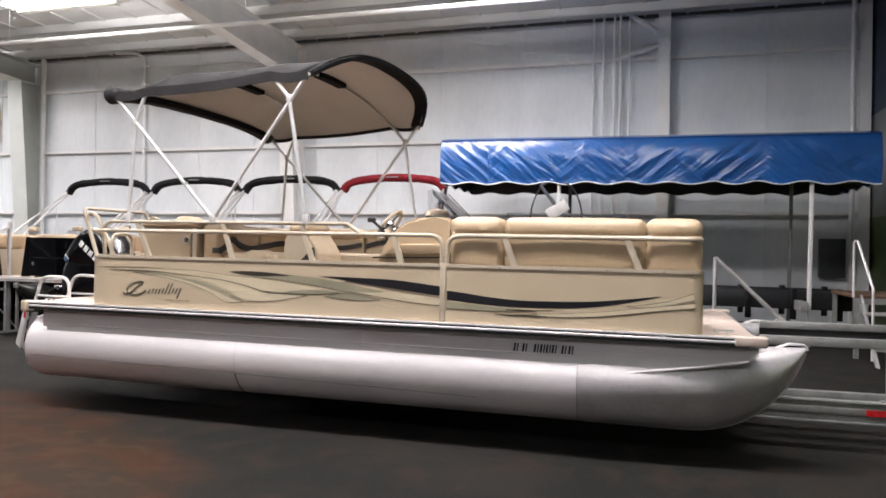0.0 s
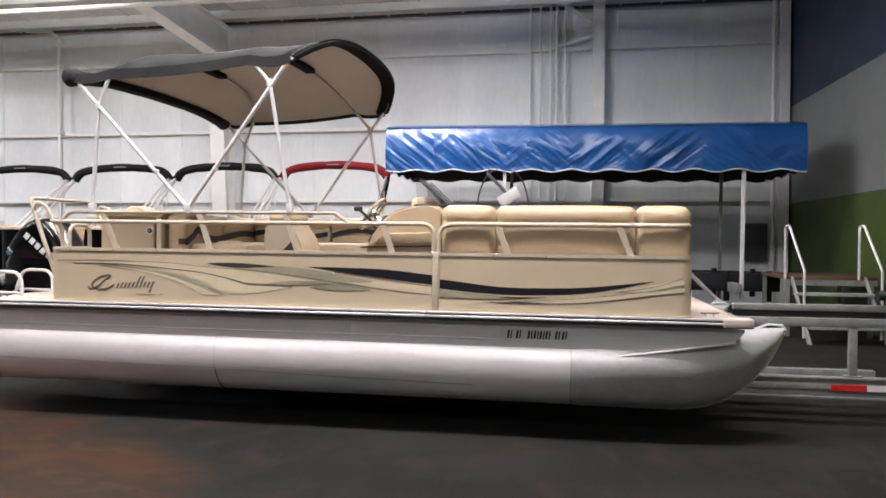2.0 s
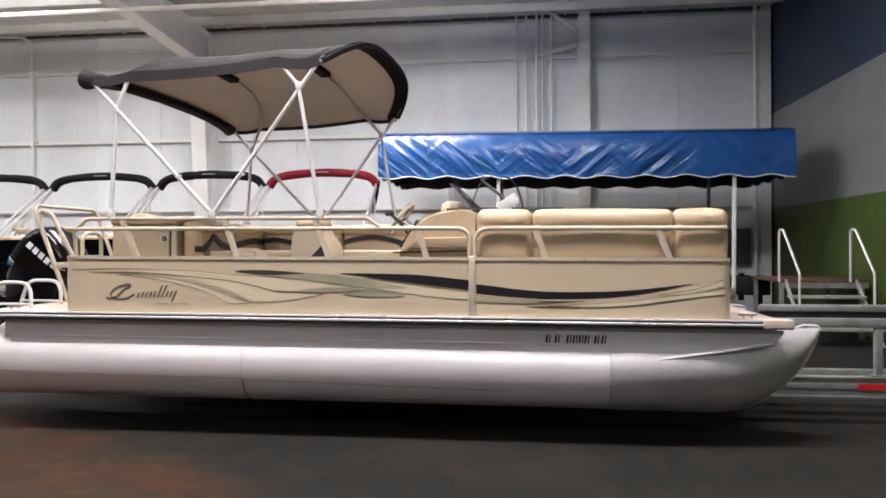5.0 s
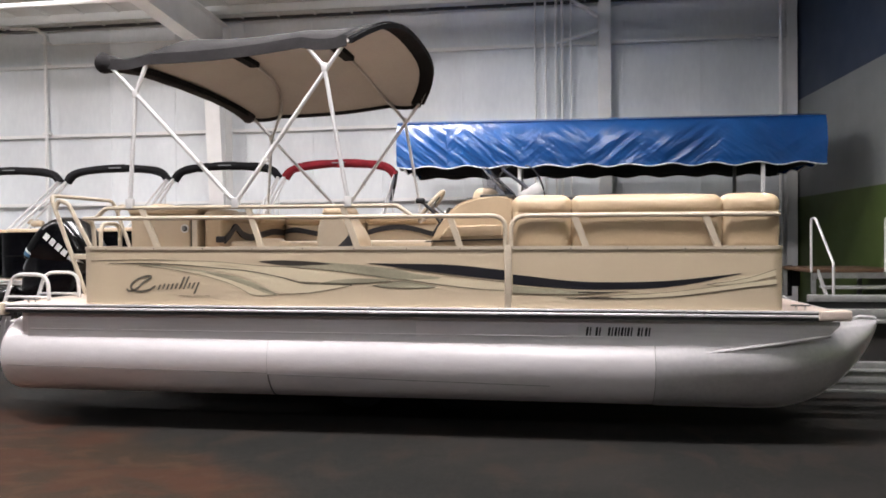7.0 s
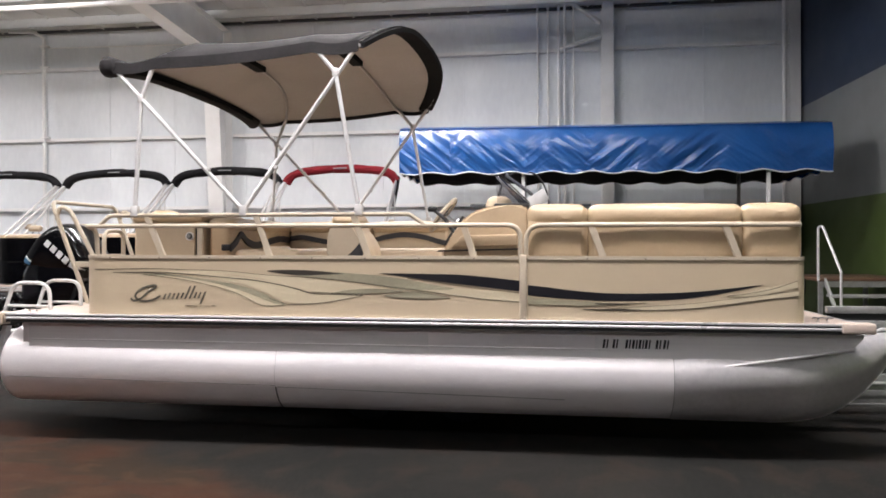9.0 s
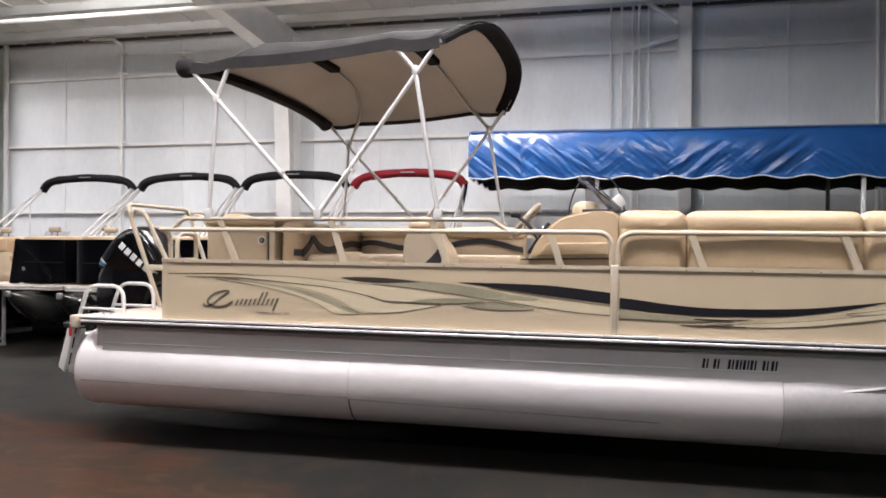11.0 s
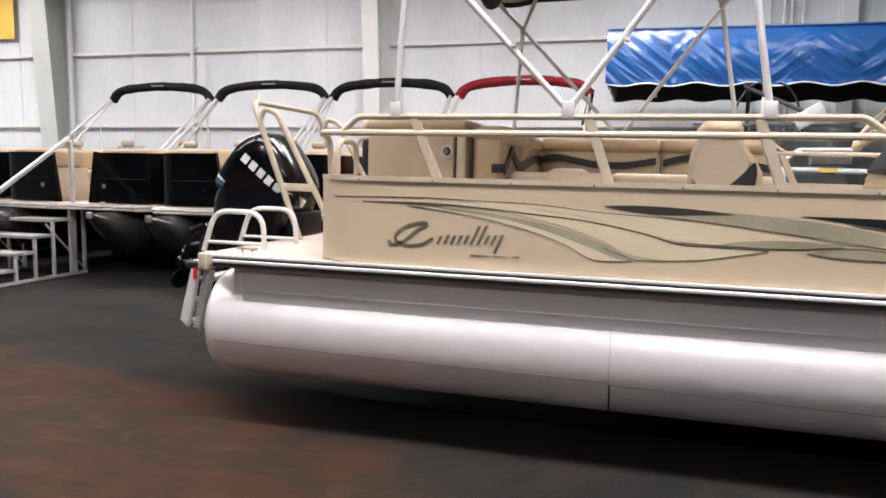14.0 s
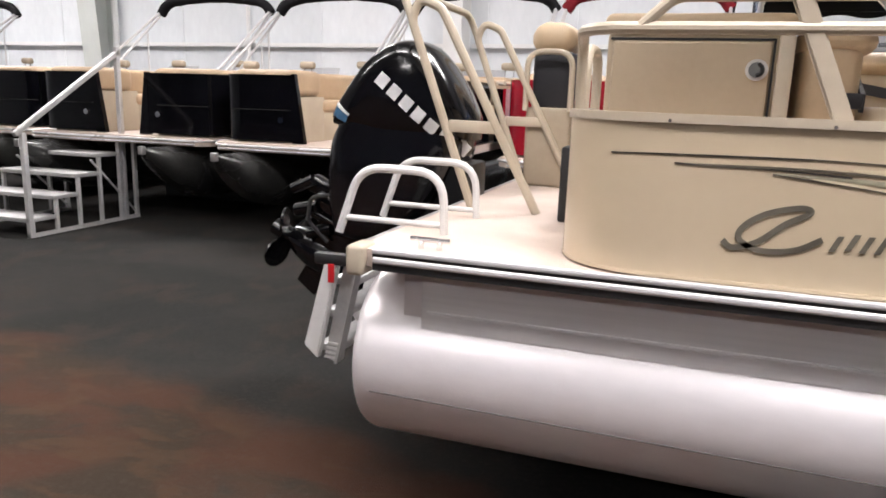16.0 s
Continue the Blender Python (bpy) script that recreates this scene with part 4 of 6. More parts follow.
def bow_line(x0, z0, x1, z1, crown, n=20):
    """One bow from the near side over the top to the far side; x0, z0 at the sides, x1 on top."""
    pts = []
    for k in range(n + 1):
        t = k / n
        y = NY + (FY - NY) * t
        s = 1 - abs(2 * t - 1) ** 4.5
        c = 1 - (2 * t - 1) ** 2
        pts.append(Vector((x0 + (x1 - x0) * s + RACK * t, y, z0 + (z1 - z0) * s + crown * c)))
    return pts


BOWS = [bow_line(-4.63, 2.80, -4.66, 2.84, 0.04), bow_line(-4.275, 2.82, -4.12, 3.02, 0.10),
        bow_line(-3.085, 2.90, -3.20, 3.04, 0.11), bow_line(-2.745, 2.90, -2.53, 3.07, 0.14)]
for k, b in enumerate(BOWS):
    part("bow", tubes([p - Vector((0, 0, 0.02)) for p in b], r=0.0125), WHITE_TUBE if k in (0, 3) else ALUM_DULL, bim)
# the cloth, spanned over the bows with a little sag between them
rows = []
for k in range(3):
    m = (8, 14, 8)[k]
    for j in range(m + (k == 2)):
        t = j / m
        sag = -0.022 * math.sin(math.pi * t)
        rows.append([a * (1 - t) + b * t + Vector((0, 0, sag)) for a, b in zip(BOWS[k], BOWS[k + 1])])


def cloth(lift, drop):
    out = []
    for r in rows:
        ring = [p + Vector((0, 0, lift)) for p in r]
        out.append([ring[0] + Vector((0, -0.012, -drop))] + ring + [ring[-1] + Vector((0, 0.012, -drop))])
    return out


top = cloth(0.016, 0.035)
low = cloth(0.008, 0.034)
bm = bmesh.new()
loft(bm, top, closed_ring=False)
canopy = part("canopy", bm, CANVAS, boat, "charcoal canvas bimini canopy with grey-brown underside", 60)
bm = bmesh.new()
loft(bm, low, closed_ring=False)
part("lining", bm, LINING, canopy, "grey-brown underside of the cloth", 60)


def tubes_of(path, radii):
    bm = bmesh.new()
    sweep(bm, path, radii, 12)
    return bm


def pocket(b, k0, k1, w, drop):
    """A sewn sleeve under a bow between two of its points."""
    bm = bmesh.new()
    rings = []
    for p in b[k0:k1 + 1]:
        rings.append([p + Vector((-w, 0, 0.004)), p + Vector((w, 0, 0.004)), p + Vector((w * 0.9, 0, -drop)), p + Vector((-w * 0.9, 0, -drop))])
    return loft(bm, rings)


roll = [p + Vector((-0.01, 0, -0.012)) for p in BOWS[0]]
roll = [roll[0] + Vector((0, -0.035, -0.01))] + roll + [roll[-1] + Vector((0, 0.035, -0.01))]
part("rolled_edge", tubes_of(roll, [0.052] + [0.050 + 0.028 * abs(k / 10 - 1) ** 6 + 0.007 * noise.noise((k * 0.6, 2, 0)) for k in range(len(roll) - 2)] + [0.052]), CANVAS, canopy, "rolled charcoal canvas edge", 60)
part("sleeve", pocket(BOWS[0], 0, 20, 0.055, 0.045), BLACK_CANVAS, canopy, "black sleeve over the aft bow")
part("sleeve", pocket([p + Vector((-0.03, 0, 0)) for p in BOWS[3]], 0, 20, 0.075, 0.035), BLACK_CANVAS, canopy, "black sleeve over the front bow")
part("sleeve", pocket(BOWS[1], 8, 12, 0.05, 0.04), BLACK_CANVAS, canopy, "short black sleeve")
part("sleeve", pocket(BOWS[2], 8, 12, 0.05, 0.04), BLACK_CANVAS, canopy, "short black sleeve")
for near in (0, 1):
    i = -1 if near else 0
    edge3 = [r[i] + Vector((0, -0.014 if not near else 0.014, -0.028)) for r in rows]
    bm = bmesh.new()
    rings = [[p + Vector((0, -0.004, 0.05)), p + Vector((0, 0.004, 0.05)), p + Vector((0, 0.004, -0.03)), p + Vector((0, -0.004, -0.03))] for p in edge3]
    part("side_hem", loft(bm, rings), CANVAS, canopy)

# ---- seats and helm ----


def puffy(x0, x1, y0, y1, z0, z1, r=0.05, seed=0.0):
    """A stuffed cushion: rounded box whose faces swell and pucker a little."""
    bm = cushion(x0, x1, y0, y1, z0, z1, r)
    bmesh.ops.subdivide_edges(bm, edges=[e for e in bm.edges if e.calc_length() > 0.12], cuts=5, use_grid_fill=True)
    c = Vector(((x0 + x1) / 2, (y0 + y1) / 2, (z0 + z1) / 2))
    h = Vector(((x1 - x0) / 2, (y1 - y0) / 2, (z1 - z0) / 2))
    for v in bm.verts:
        u = [(v.co[k] - c[k]) / h[k] for k in range(3)]
        for k in range(3):
            if abs(u[k]) > 0.97:
                a, b = [abs(u[j]) for j in range(3) if j != k]
                f = (1 - a * a) * (1 - b * b)
                v.co[k] += math.copysign(0.010 * f + 0.006 * f ** 0.5 * noise.noise((v.co.x * 9 + seed, v.co.y * 9, v.co.z * 9)), u[k])
    return bm


seat = part("bow_lounge", cushion(-1.53, 0.24, 5.24, 5.86, 0.96, 1.28, 0.03), VINYL, boat, "tan vinyl bow lounge base")
part("seat_cushion", cushion(-1.53, 0.24, 5.36, 5.88, 1.28, 1.40, 0.05), VINYL, seat)
for x0, x1 in ((-1.555, -1.150), (-1.140, -0.130), (-0.120, 0.245)):
    b = part("back_cushion", puffy(x0, x1, 5.203, 5.40, 1.34, 1.68, 0.045), VINYL, seat, "tan vinyl back cushion")
    part("top_roll", puffy(x0 - 0.002, x1 + 0.002, 5.197, 5.42, 1.60, 1.752, 0.055), VINYL, b)
    part("welt", tubes([(x0 + 0.05, 5.193, 1.618), (x1 - 0.05, 5.193, 1.618)], r=0.003, seg=6), CABINET, b)
    m = (x0 + x1) / 2
    h = (x1 - x0) / 2 - 0.05
    part("stitch_line", tubes([(m - h, 5.207, 1.37), (m - h * 0.93, 5.205, 1.52), (m - h * 0.75, 5.205, 1.585), (m + h * 0.75, 5.205, 1.585), (m + h * 0.93, 5.205, 1.52), (m + h, 5.207, 1.37)], r=0.0035, bend=0.08, seg=6), CABINET, b)
# helm console: moulded wedge
bm = bmesh.new()
prism(bm, [(-2.145, 1.36), (-2.155, 1.42), (-2.10, 1.53), (-2.02, 1.645), (-1.94, 1.71), (-1.83, 1.745), (-1.68, 1.755), (-1.58, 1.75), (-1.55, 1.72), (-1.545, 1.36)], 1, 5.24, 6.02)
bmesh.ops.bevel(bm, geom=bm.edges[:], offset=0.018, segments=3, affect="EDGES")
helm = part("helm_console", bm, VINYL, boat, "tan moulded helm console")
part("base", boxes((-2.20, -1.60, 5.26, 6.0, DZ, 1.365), bevel=0.02), VINYL, helm)
bm = bmesh.new()
prism(bm, [(-2.20, 1.425), (-1.60, 1.44), (-1.60, 1.452), (-2.18, 1.437)], 1, 5.228, 5.26)
part("moulding", bm, DECAL_GREY, helm, "dark groove line")
bm = bmesh.new()
prism(bm, [(-2.10, 1.445), (-1.62, 1.46), (-1.62, 1.56), (-2.03, 1.55)], 1, 5.222, 5.26)
bmesh.ops.bevel(bm, geom=bm.edges[:], offset=0.015, segments=3, affect="EDGES")
part("side_pad", bm, VINYL, helm)
part("pod_plate", boxes((-1.80, -1.55, 5.34, 5.86, 1.742, 1.772), bevel=0.008), BLACK_TRIM, helm)
bm = bmesh.new()
loft(bm, [[(-1.775 + 0.10 * s * math.cos(a), 5.60 + 0.15 * s * math.sin(a), z) for a in (2 * math.pi * k / 18 for k in range(18))]
          for s, z in ((1.0, 1.755), (0.98, 1.785), (0.85, 1.815), (0.55, 1.835), (0.1, 1.84))])
part("pod", bm, VINYL_PALE, helm, "pale domed instrument pod")
bm = bmesh.new()
scr = [[(-1.60 - 0.20 * t + 0.06 * ((k - 4) / 4) ** 2, 5.36 + 0.06 * k, 1.755 + 0.225 * t - 0.05 * t * ((k - 4) / 4) ** 4) for k in range(9)] for t in (0, 0.25, 0.5, 0.75, 1)]
loft(bm, scr, closed_ring=False)
r = bmesh.ops.extrude_face_region(bm, geom=bm.faces[:])
bmesh.ops.translate(bm, verts=[v for v in r["geom"] if isinstance(v, bmesh.types.BMVert)], vec=(0.006, 0, 0.003))
part("windscreen", bm, SCREEN, helm, "smoked acrylic windscreen")
for y in (5.365, 5.835):
    bm = bmesh.new()
    prism(bm, [(-1.545, 1.772), (-1.775, 1.772), (-1.79, 1.965), (-1.755, 1.975)], 1, y - 0.003, y + 0.003)
    part("screen_wing", bm, SCREEN, helm, "smoked acrylic side wing", 0)
    part("screen_edge", tubes([(-1.545, y, 1.775), (-1.755, y, 1.977)], r=0.004, seg=6), BLACK_TRIM, helm, "dark screen edging")
part("dash_panel", box(bmesh.new(), -0.125, 0.125, -0.31, 0.31, -0.012, 0.012, 0.01, 2, Matrix.Translation((-2.085, 5.63, 1.575)) @ Matrix.Rotation(radians(-57), 4, "Y")), BLACK_TRIM, helm, "black instrument panel")
for dy in (-0.18, -0.06, 0.08, 0.20):
    c = Vector((-2.07, 5.63 + dy, 1.63))
    part("gauge", disc(bmesh.new(), c, (-0.84, 0, 0.545), 0.042, 0.03, 18), CHROME, helm, "chrome-rimmed gauge")
# wheel: tilted ring with spokes
wc, wn = Vector((-2.20, 5.62, 1.70)), Vector((-0.78, 0.0, 0.62)).normalized()
wu = Vector((0, 1, 0))
wv = wn.cross(wu)
ring = [wc + (wu * math.cos(a) + wv * math.sin(a)) * 0.148 for a in (2 * math.pi * k / 28 for k in range(28))]
bm = bmesh.new()
sweep(bm, ring, 0.016, 8, closed=True)
wheel = part("steering_wheel", bm, SHELL, helm, "tan rimmed steering wheel")
bm = bmesh.new()
for a in (0.5, 2.64, 4.71):
    sweep(bm, [wc, wc + (wu * math.cos(a) + wv * math.sin(a)) * 0.142], 0.010, 8)
disc(bm, wc, wn, 0.045, 0.03, 14)
sweep(bm, [wc, wc - wn * 0.16], 0.025, 10)
part("spokes", bm, CHROME, wheel, "chrome spokes and hub")
bm = bmesh.new()
sweep(bm, [(-2.08, 5.30, 1.56), (-2.15, 5.30, 1.66), (-2.22, 5.30, 1.72)], 0.012, 8, 0.02)
box(bm, -2.27, -2.20, 5.285, 5.315, 1.71, 1.75, 0.012, 2)
part("throttle_lever", bm, BLACK_TRIM, helm, "black throttle lever")


def wave(points, a, b, axis, half=0.030):
    """A wavy band of given half width in the plane across the axis."""
    w = smooth_pts(points, 6)
    bm = bmesh.new()
    return prism(bm, [(u, z + half) for u, z in w] + [(u, z - half) for u, z in w[::-1]], axis, a, b)


# captain's chair
def slab(outline, y0, y1, r):
    """A padded slab of a side outline, its two flanks rounded over."""
    bm = bmesh.new()
    prism(bm, outline, 1, y0, y1)
    bmesh.ops.bevel(bm, geom=[e for e in bm.edges if abs(e.verts[0].co.y - e.verts[1].co.y) < 0.001], offset=r, segments=3, affect="EDGES")
    return bm


chair = part("captain_chair", cushion(-2.98, -2.52, 5.35, 5.83, 1.24, 1.375, 0.05), VINYL_PALE, boat, "tan and pale vinyl captain's chair")
part("shell", slab(smooth_pts([(-2.99, 1.620), (-3.02, 1.56), (-3.03, 1.46), (-3.02, 1.375), (-2.90, 1.372), (-2.83, 1.42), (-2.775, 1.475), (-2.80, 1.53), (-2.835, 1.59), (-2.85, 1.620)], 5), 5.345, 5.815, 0.016), SHELL, chair, "grey-beige moulded seat shell", 60)
part("backrest", slab(smooth_pts([(-2.90, 1.38), (-2.90, 1.52), (-2.92, 1.620), (-2.84, 1.625), (-2.80, 1.565), (-2.765, 1.52), (-2.73, 1.45), (-2.72, 1.37)], 5), 5.362, 5.798, 0.02), VINYL_PALE, chair, "pale vinyl backrest", 60)
part("headrest", puffy(-3.0, -2.825, 5.335, 5.825, 1.598, 1.708, 0.05), VINYL, chair, "tan vinyl top roll")
bm = bmesh.new()
prism(bm, smooth_pts([(-2.93, 1.372), (-2.875, 1.395), (-2.825, 1.44), (-2.785, 1.485), (-2.765, 1.50), (-2.755, 1.45), (-2.765, 1.372)], 5), 1, 5.338, 5.36)
part("accent", bm, VINYL_BLACK, chair, "black vinyl accent", 0)
part("pedestal", tubes([(-2.85, 5.58, DZ), (-2.85, 5.58, 1.28)], r=0.045, seg=14), ALUM_DULL, chair)

# cabinet at the stern with a padded top
cab = part("stern_cabinet", boxes((-4.885, -4.27, 5.92, 6.75, DZ, 1.665), bevel=0.012), CABINET, boat, "tan stern cabinet with a vinyl door")
part("door_panel", boxes((-4.865, -4.335, 5.902, 5.922, 1.00, 1.640), bevel=0.012, seg=3), CABINET, cab)
part("padded_top", cushion(-4.90, -4.26, 5.90, 6.76, 1.662, 1.735, 0.03), VINYL, cab)
part("frame_strip", boxes((-4.315, -4.265, 5.898, 5.93, 0.98, 1.66), bevel=0.006), RAIL, cab)
bm = bmesh.new()
disc(bm, (-4.378, 5.90, 1.545), (0, 1, 0), 0.036, 0.012, 24)
lock = part("latch", bm, WHITE_COAT, cab, "round white latch with a turn handle")
part("latch_face", disc(bmesh.new(), (-4.378, 5.8925, 1.545), (0, 1, 0), 0.026, 0.005, 20), GREY_PAINT, lock, "grey latch face")
part("turn_handle", tubes([(-4.374, 5.888, 1.566), (-4.360, 5.888, 1.552), (-4.362, 5.888, 1.534), (-4.380, 5.888, 1.526)], r=0.006, bend=0.01, seg=8), BLACK_TRIM, lock, "dark turn handle")
part("door_gap", boxes((-4.874, -4.326, 5.912, 5.918, 1.642, 1.650), (-4.331, -4.324, 5.912, 5.918, 0.99, 1.650)), BLACK_TRIM, cab, "dark gap round the door")

# L-shaped lounge: backrest across the stern, then along the far side, with a wavy black accent
lounge = part("stern_lounge", cushion(-4.03, -3.46, 5.98, 7.40, 1.30, 1.435, 0.045), VINYL_PALE, boat, "tan vinyl stern lounge with black accents")
part("base", boxes((-4.22, -3.50, 5.98, 7.50, DZ, 1.31), bevel=0.01), VINYL, lounge)
for y0, y1 in ((5.94, 6.68), (6.69, 7.50)):
    b = part("back_cushion", cushion(-4.235, -4.045, y0, y1, 1.30, 1.66, 0.05), VINYL, lounge)
    part("top_roll", puffy(-4.245, -4.01, y0, y1, 1.60, 1.695, 0.045), VINYL, b)
part("accent", boxes((-4.115, -4.036, 5.928, 5.95, 1.425, 1.478), bevel=0.006), VINYL_BLACK, lounge, "black vinyl accent")
part("accent", wave([(5.94, 1.445), (6.06, 1.50), (6.16, 1.560), (6.30, 1.50), (6.50, 1.470), (6.80, 1.50), (7.10, 1.53), (7.40, 1.52)], -4.045, -4.030, 0), VINYL_BLACK, lounge, "wavy black vinyl accent", 0)
part("corner_bolster", puffy(-3.82, -3.54, 5.97, 6.18, 1.30, 1.452, 0.06), VINYL_PALE, lounge, "rounded pale seat corner")
bench = part("side_bench", cushion(-3.48, -2.37, 6.92, 7.42, 1.30, 1.440, 0.045), VINYL_PALE, boat, "tan vinyl side bench")
part("base", boxes((-3.48, -2.37, 6.95, 7.54, DZ, 1.31), bevel=0.01), VINYL, bench)
for x0, x1, pts in ((-4.04, -3.16, [(-4.02, 1.535), (-3.90, 1.550), (-3.75, 1.525), (-3.60, 1.500), (-3.40, 1.500), (-3.18, 1.535)]),
                    (-3.15, -2.37, [(-3.13, 1.520), (-3.0, 1.555), (-2.80, 1.575), (-2.60, 1.545), (-2.50, 1.515), (-2.39, 1.490)])):
    b = part("back_cushion", cushion(x0, x1, 7.38, 7.56, 1.36, 1.66, 0.05), CABINET, bench)
    part("top_roll", puffy(x0, x1, 7.345, 7.57, 1.60, 1.705, 0.045), VINYL, b)
    part("accent", wave(pts, 7.366, 7.386, 1, 0.026), VINYL_BLACK, b, "wavy black vinyl accent", 0)

# tall jump seat at the far stern corner: padded top, black back in a hoop, beige base
jump = part("jump_seat", boxes((-5.43, -5.18, 7.06, 7.40, DZ, 1.38), bevel=0.02, seg=3), SHELL, boat, "beige stern jump seat with a black back")
part("back_panel", boxes((-5.41, -5.20, 7.10, 7.36, 1.375, 1.675), bevel=0.02, seg=3), VINYL_BLACK, jump, "black vinyl back")
part("headrest", puffy(-5.42, -5.20, 7.08, 7.40, 1.66, 1.82, 0.06), VINYL, jump, "tan vinyl top roll")
part("hoop", tubes([(-5.43, 7.05, 1.36), (-5.43, 7.05, 1.67), (-5.19, 7.05, 1.67), (-5.19, 7.05, 1.36)], r=0.016, bend=0.09), RAIL, jump)

# ---- stern gear ----
for y in (5.47, 5.86):
    bm = tubes([(-5.735, y, 0.93), (-5.655, y, 1.168), (-5.345, y, 1.168), (-5.335, y, DZ)], r=0.0150, bend=0.12)
    hoop = part("grab_rail", bm, WHITE_COAT, boat, "white grab rail hoop beside the ladder")
    part("foot_bar", tubes([(-5.715, y, 0.985), (-5.34, y, 0.985)], r=0.011), WHITE_COAT, hoop)
lad = part("boarding_ladder", boxes((-5.745, -5.515, 5.30, 5.335, 0.845, 0.885), bevel=0.006), BLACK_TRIM, boat, "white folding boarding ladder at the stern")
for y in (5.32, 5.74):
    bm = bmesh.new()
    prism(bm, [(-5.700, 0.88), (-5.652, 0.88), (-5.735, 0.50), (-5.788, 0.545)], 1, y - 0.018, y + 0.018)
    bmesh.ops.bevel(bm, geom=bm.edges[:], offset=0.005, segments=2, affect="EDGES")
    part("side_rail", bm, WHITE_COAT, lad)
    bm = bmesh.new()
    prism(bm, [(-5.640, 0.88), (-5.590, 0.88), (-5.672, 0.48), (-5.722, 0.50)], 1, y + 0.012, y + 0.040)
    bmesh.ops.bevel(bm, geom=bm.edges[:], offset=0.004, segments=2, affect="EDGES")
    prism(bm, [(-5.590, 0.87), (-5.580, 0.87), (-5.662, 0.49), (-5.672, 0.49)], 1, y - 0.012, y + 0.040)
    # inner rail takes the grey tread metal so its shade is in the colour
    inner = part("side_rail", bm, TREAD_ALUM, lad, "folding inner rail, greyed to stand for shade")
    for k in range(4):
        x, z = -5.694 + 0.004 * k, 0.500 + 0.017 * k
        part("foot_rib", boxes((x - 0.024, x + 0.024, y + 0.004, y + 0.013, z, z + 0.008)), WHITE_COAT, inner, "", 0)
for z, x in ((0.53, -5.715), (0.66, -5.685), (0.78, -5.655)):
    part("rung", boxes((x - 0.04, x + 0.05, 5.345, 5.73, z - 0.014, z + 0.014), bevel=0.006), TREAD_ALUM, lad)
part("reflector", boxes((-5.690, -5.668, 5.297, 5.302, 0.785, 0.850)), RED_REFLECT, lad, "small red reflector", 0)
part("stay", tubes([(-5.605, 5.34, 0.66), (-5.455, 5.36, 0.77)], r=0.014), WHITE_COAT, lad)
part("stay", tubes([(-5.640, 5.40, 0.565), (-5.455, 5.42, 0.555)], r=0.013), WHITE_COAT, lad)

# ski tow frames leaning over the motor
for y in (6.08, 7.05):
    fr = part("tow_frame", tubes([(-5.42, y, DZ), (-5.715, y, 1.73), (-5.68, y, 1.815), (-5.585, y, 1.775), (-5.14, y, DZ)], r=0.019, bend=0.07), RAIL, boat, "tan tubular ski tow frame")
    part("cross_plate", boxes((-5.535, -5.325, y - 0.012, y + 0.012, 1.275, 1.325), bevel=0.004), RAIL, fr)
part("tow_bar", tubes([(-5.705, 6.08, 1.71), (-5.765, 6.08, 1.855), (-5.765, 7.05, 1.855), (-5.705, 7.05, 1.71)], r=0.018, bend=0.10), RAIL, boat, "tan hoop joining the tow frames")
part("battery_box", boxes((-5.03, -4.965, 5.93, 6.03, DZ, 1.25), bevel=0.012), BLACK_TRIM, boat, "black box beside the stern gate")

# outboard motor, trimmed up
MY = 6.45
motor = part("outboard_motor", bmesh.new(), MOTOR, boat, "glossy black outboard motor")
motor.location.x = 0.05


def puffed(profile, half, power=2.6, n=14, least=0.45):
    """Sections of one side profile (x, z) laid side by side and drawn in towards both flanks."""
    cx = sum(p[0] for p in profile) / len(profile)
    cz = sum(p[1] for p in profile) / len(profile)
    rings = []
    for k in range(n + 1):
        u = -1 + 2 * k / n
        u = math.copysign(abs(u) ** 0.7, u)
        s = max(0.12, (1 - abs(u) ** power) ** (1 / power))
        s = least + (1 - least) * s if abs(u) < 0.999 else least - 0.03
        rings.append([(cx + (x - cx) * s, MY + half * u, cz + (z - cz) * s - 0.02) for x, z in profile])
    return loft(bmesh.new(), rings)


cowl_side = smooth_pts([(-6.265, 1.29), (-6.25, 1.36), (-6.105, 1.565), (-5.985, 1.658), (-5.885, 1.69), (-5.80, 1.668), (-5.715, 1.585), (-5.625, 1.45), (-5.57, 1.33), (-5.57, 1.24)], 5)
cowl = part("cowl", puffed(cowl_side + [(-5.75, 1.225), (-6.0, 1.235), (-6.2, 1.27)], 0.232, least=0.62), MOTOR, motor, "glossy black cowl", 60)
mid_side = smooth_pts([(-6.10, 1.46), (-6.235, 1.27), (-6.265, 1.10), (-6.265, 0.90), (-6.24, 0.74)], 4) + smooth_pts([(-6.02, 0.70), (-5.80, 0.85), (-5.68, 1.0), (-5.60, 1.25), (-5.72, 1.46)], 4)
part("midsection", puffed(mid_side, 0.212, least=0.80), MOTOR, motor, "glossy black midsection", 60)
TIP = Matrix.Translation((-6.21, MY, 0.775)) @ Matrix.Rotation(radians(24), 4, "Y")


def tipped(bm):
    bmesh.ops.transform(bm, matrix=TIP, verts=bm.verts)
    return bm


bm = bmesh.new()
prism(bm, [(-0.15, 0.12), (0.18, 0.12), (0.13, -0.30), (-0.16, -0.30)], 1, -0.085, 0.085)
bmesh.ops.bevel(bm, geom=bm.edges[:], offset=0.04, segments=4, affect="EDGES")
prism(bm, [(0.06, -0.28), (-0.13, -0.28), (-0.15, -0.43), (-0.03, -0.46)], 1, -0.022, 0.022)
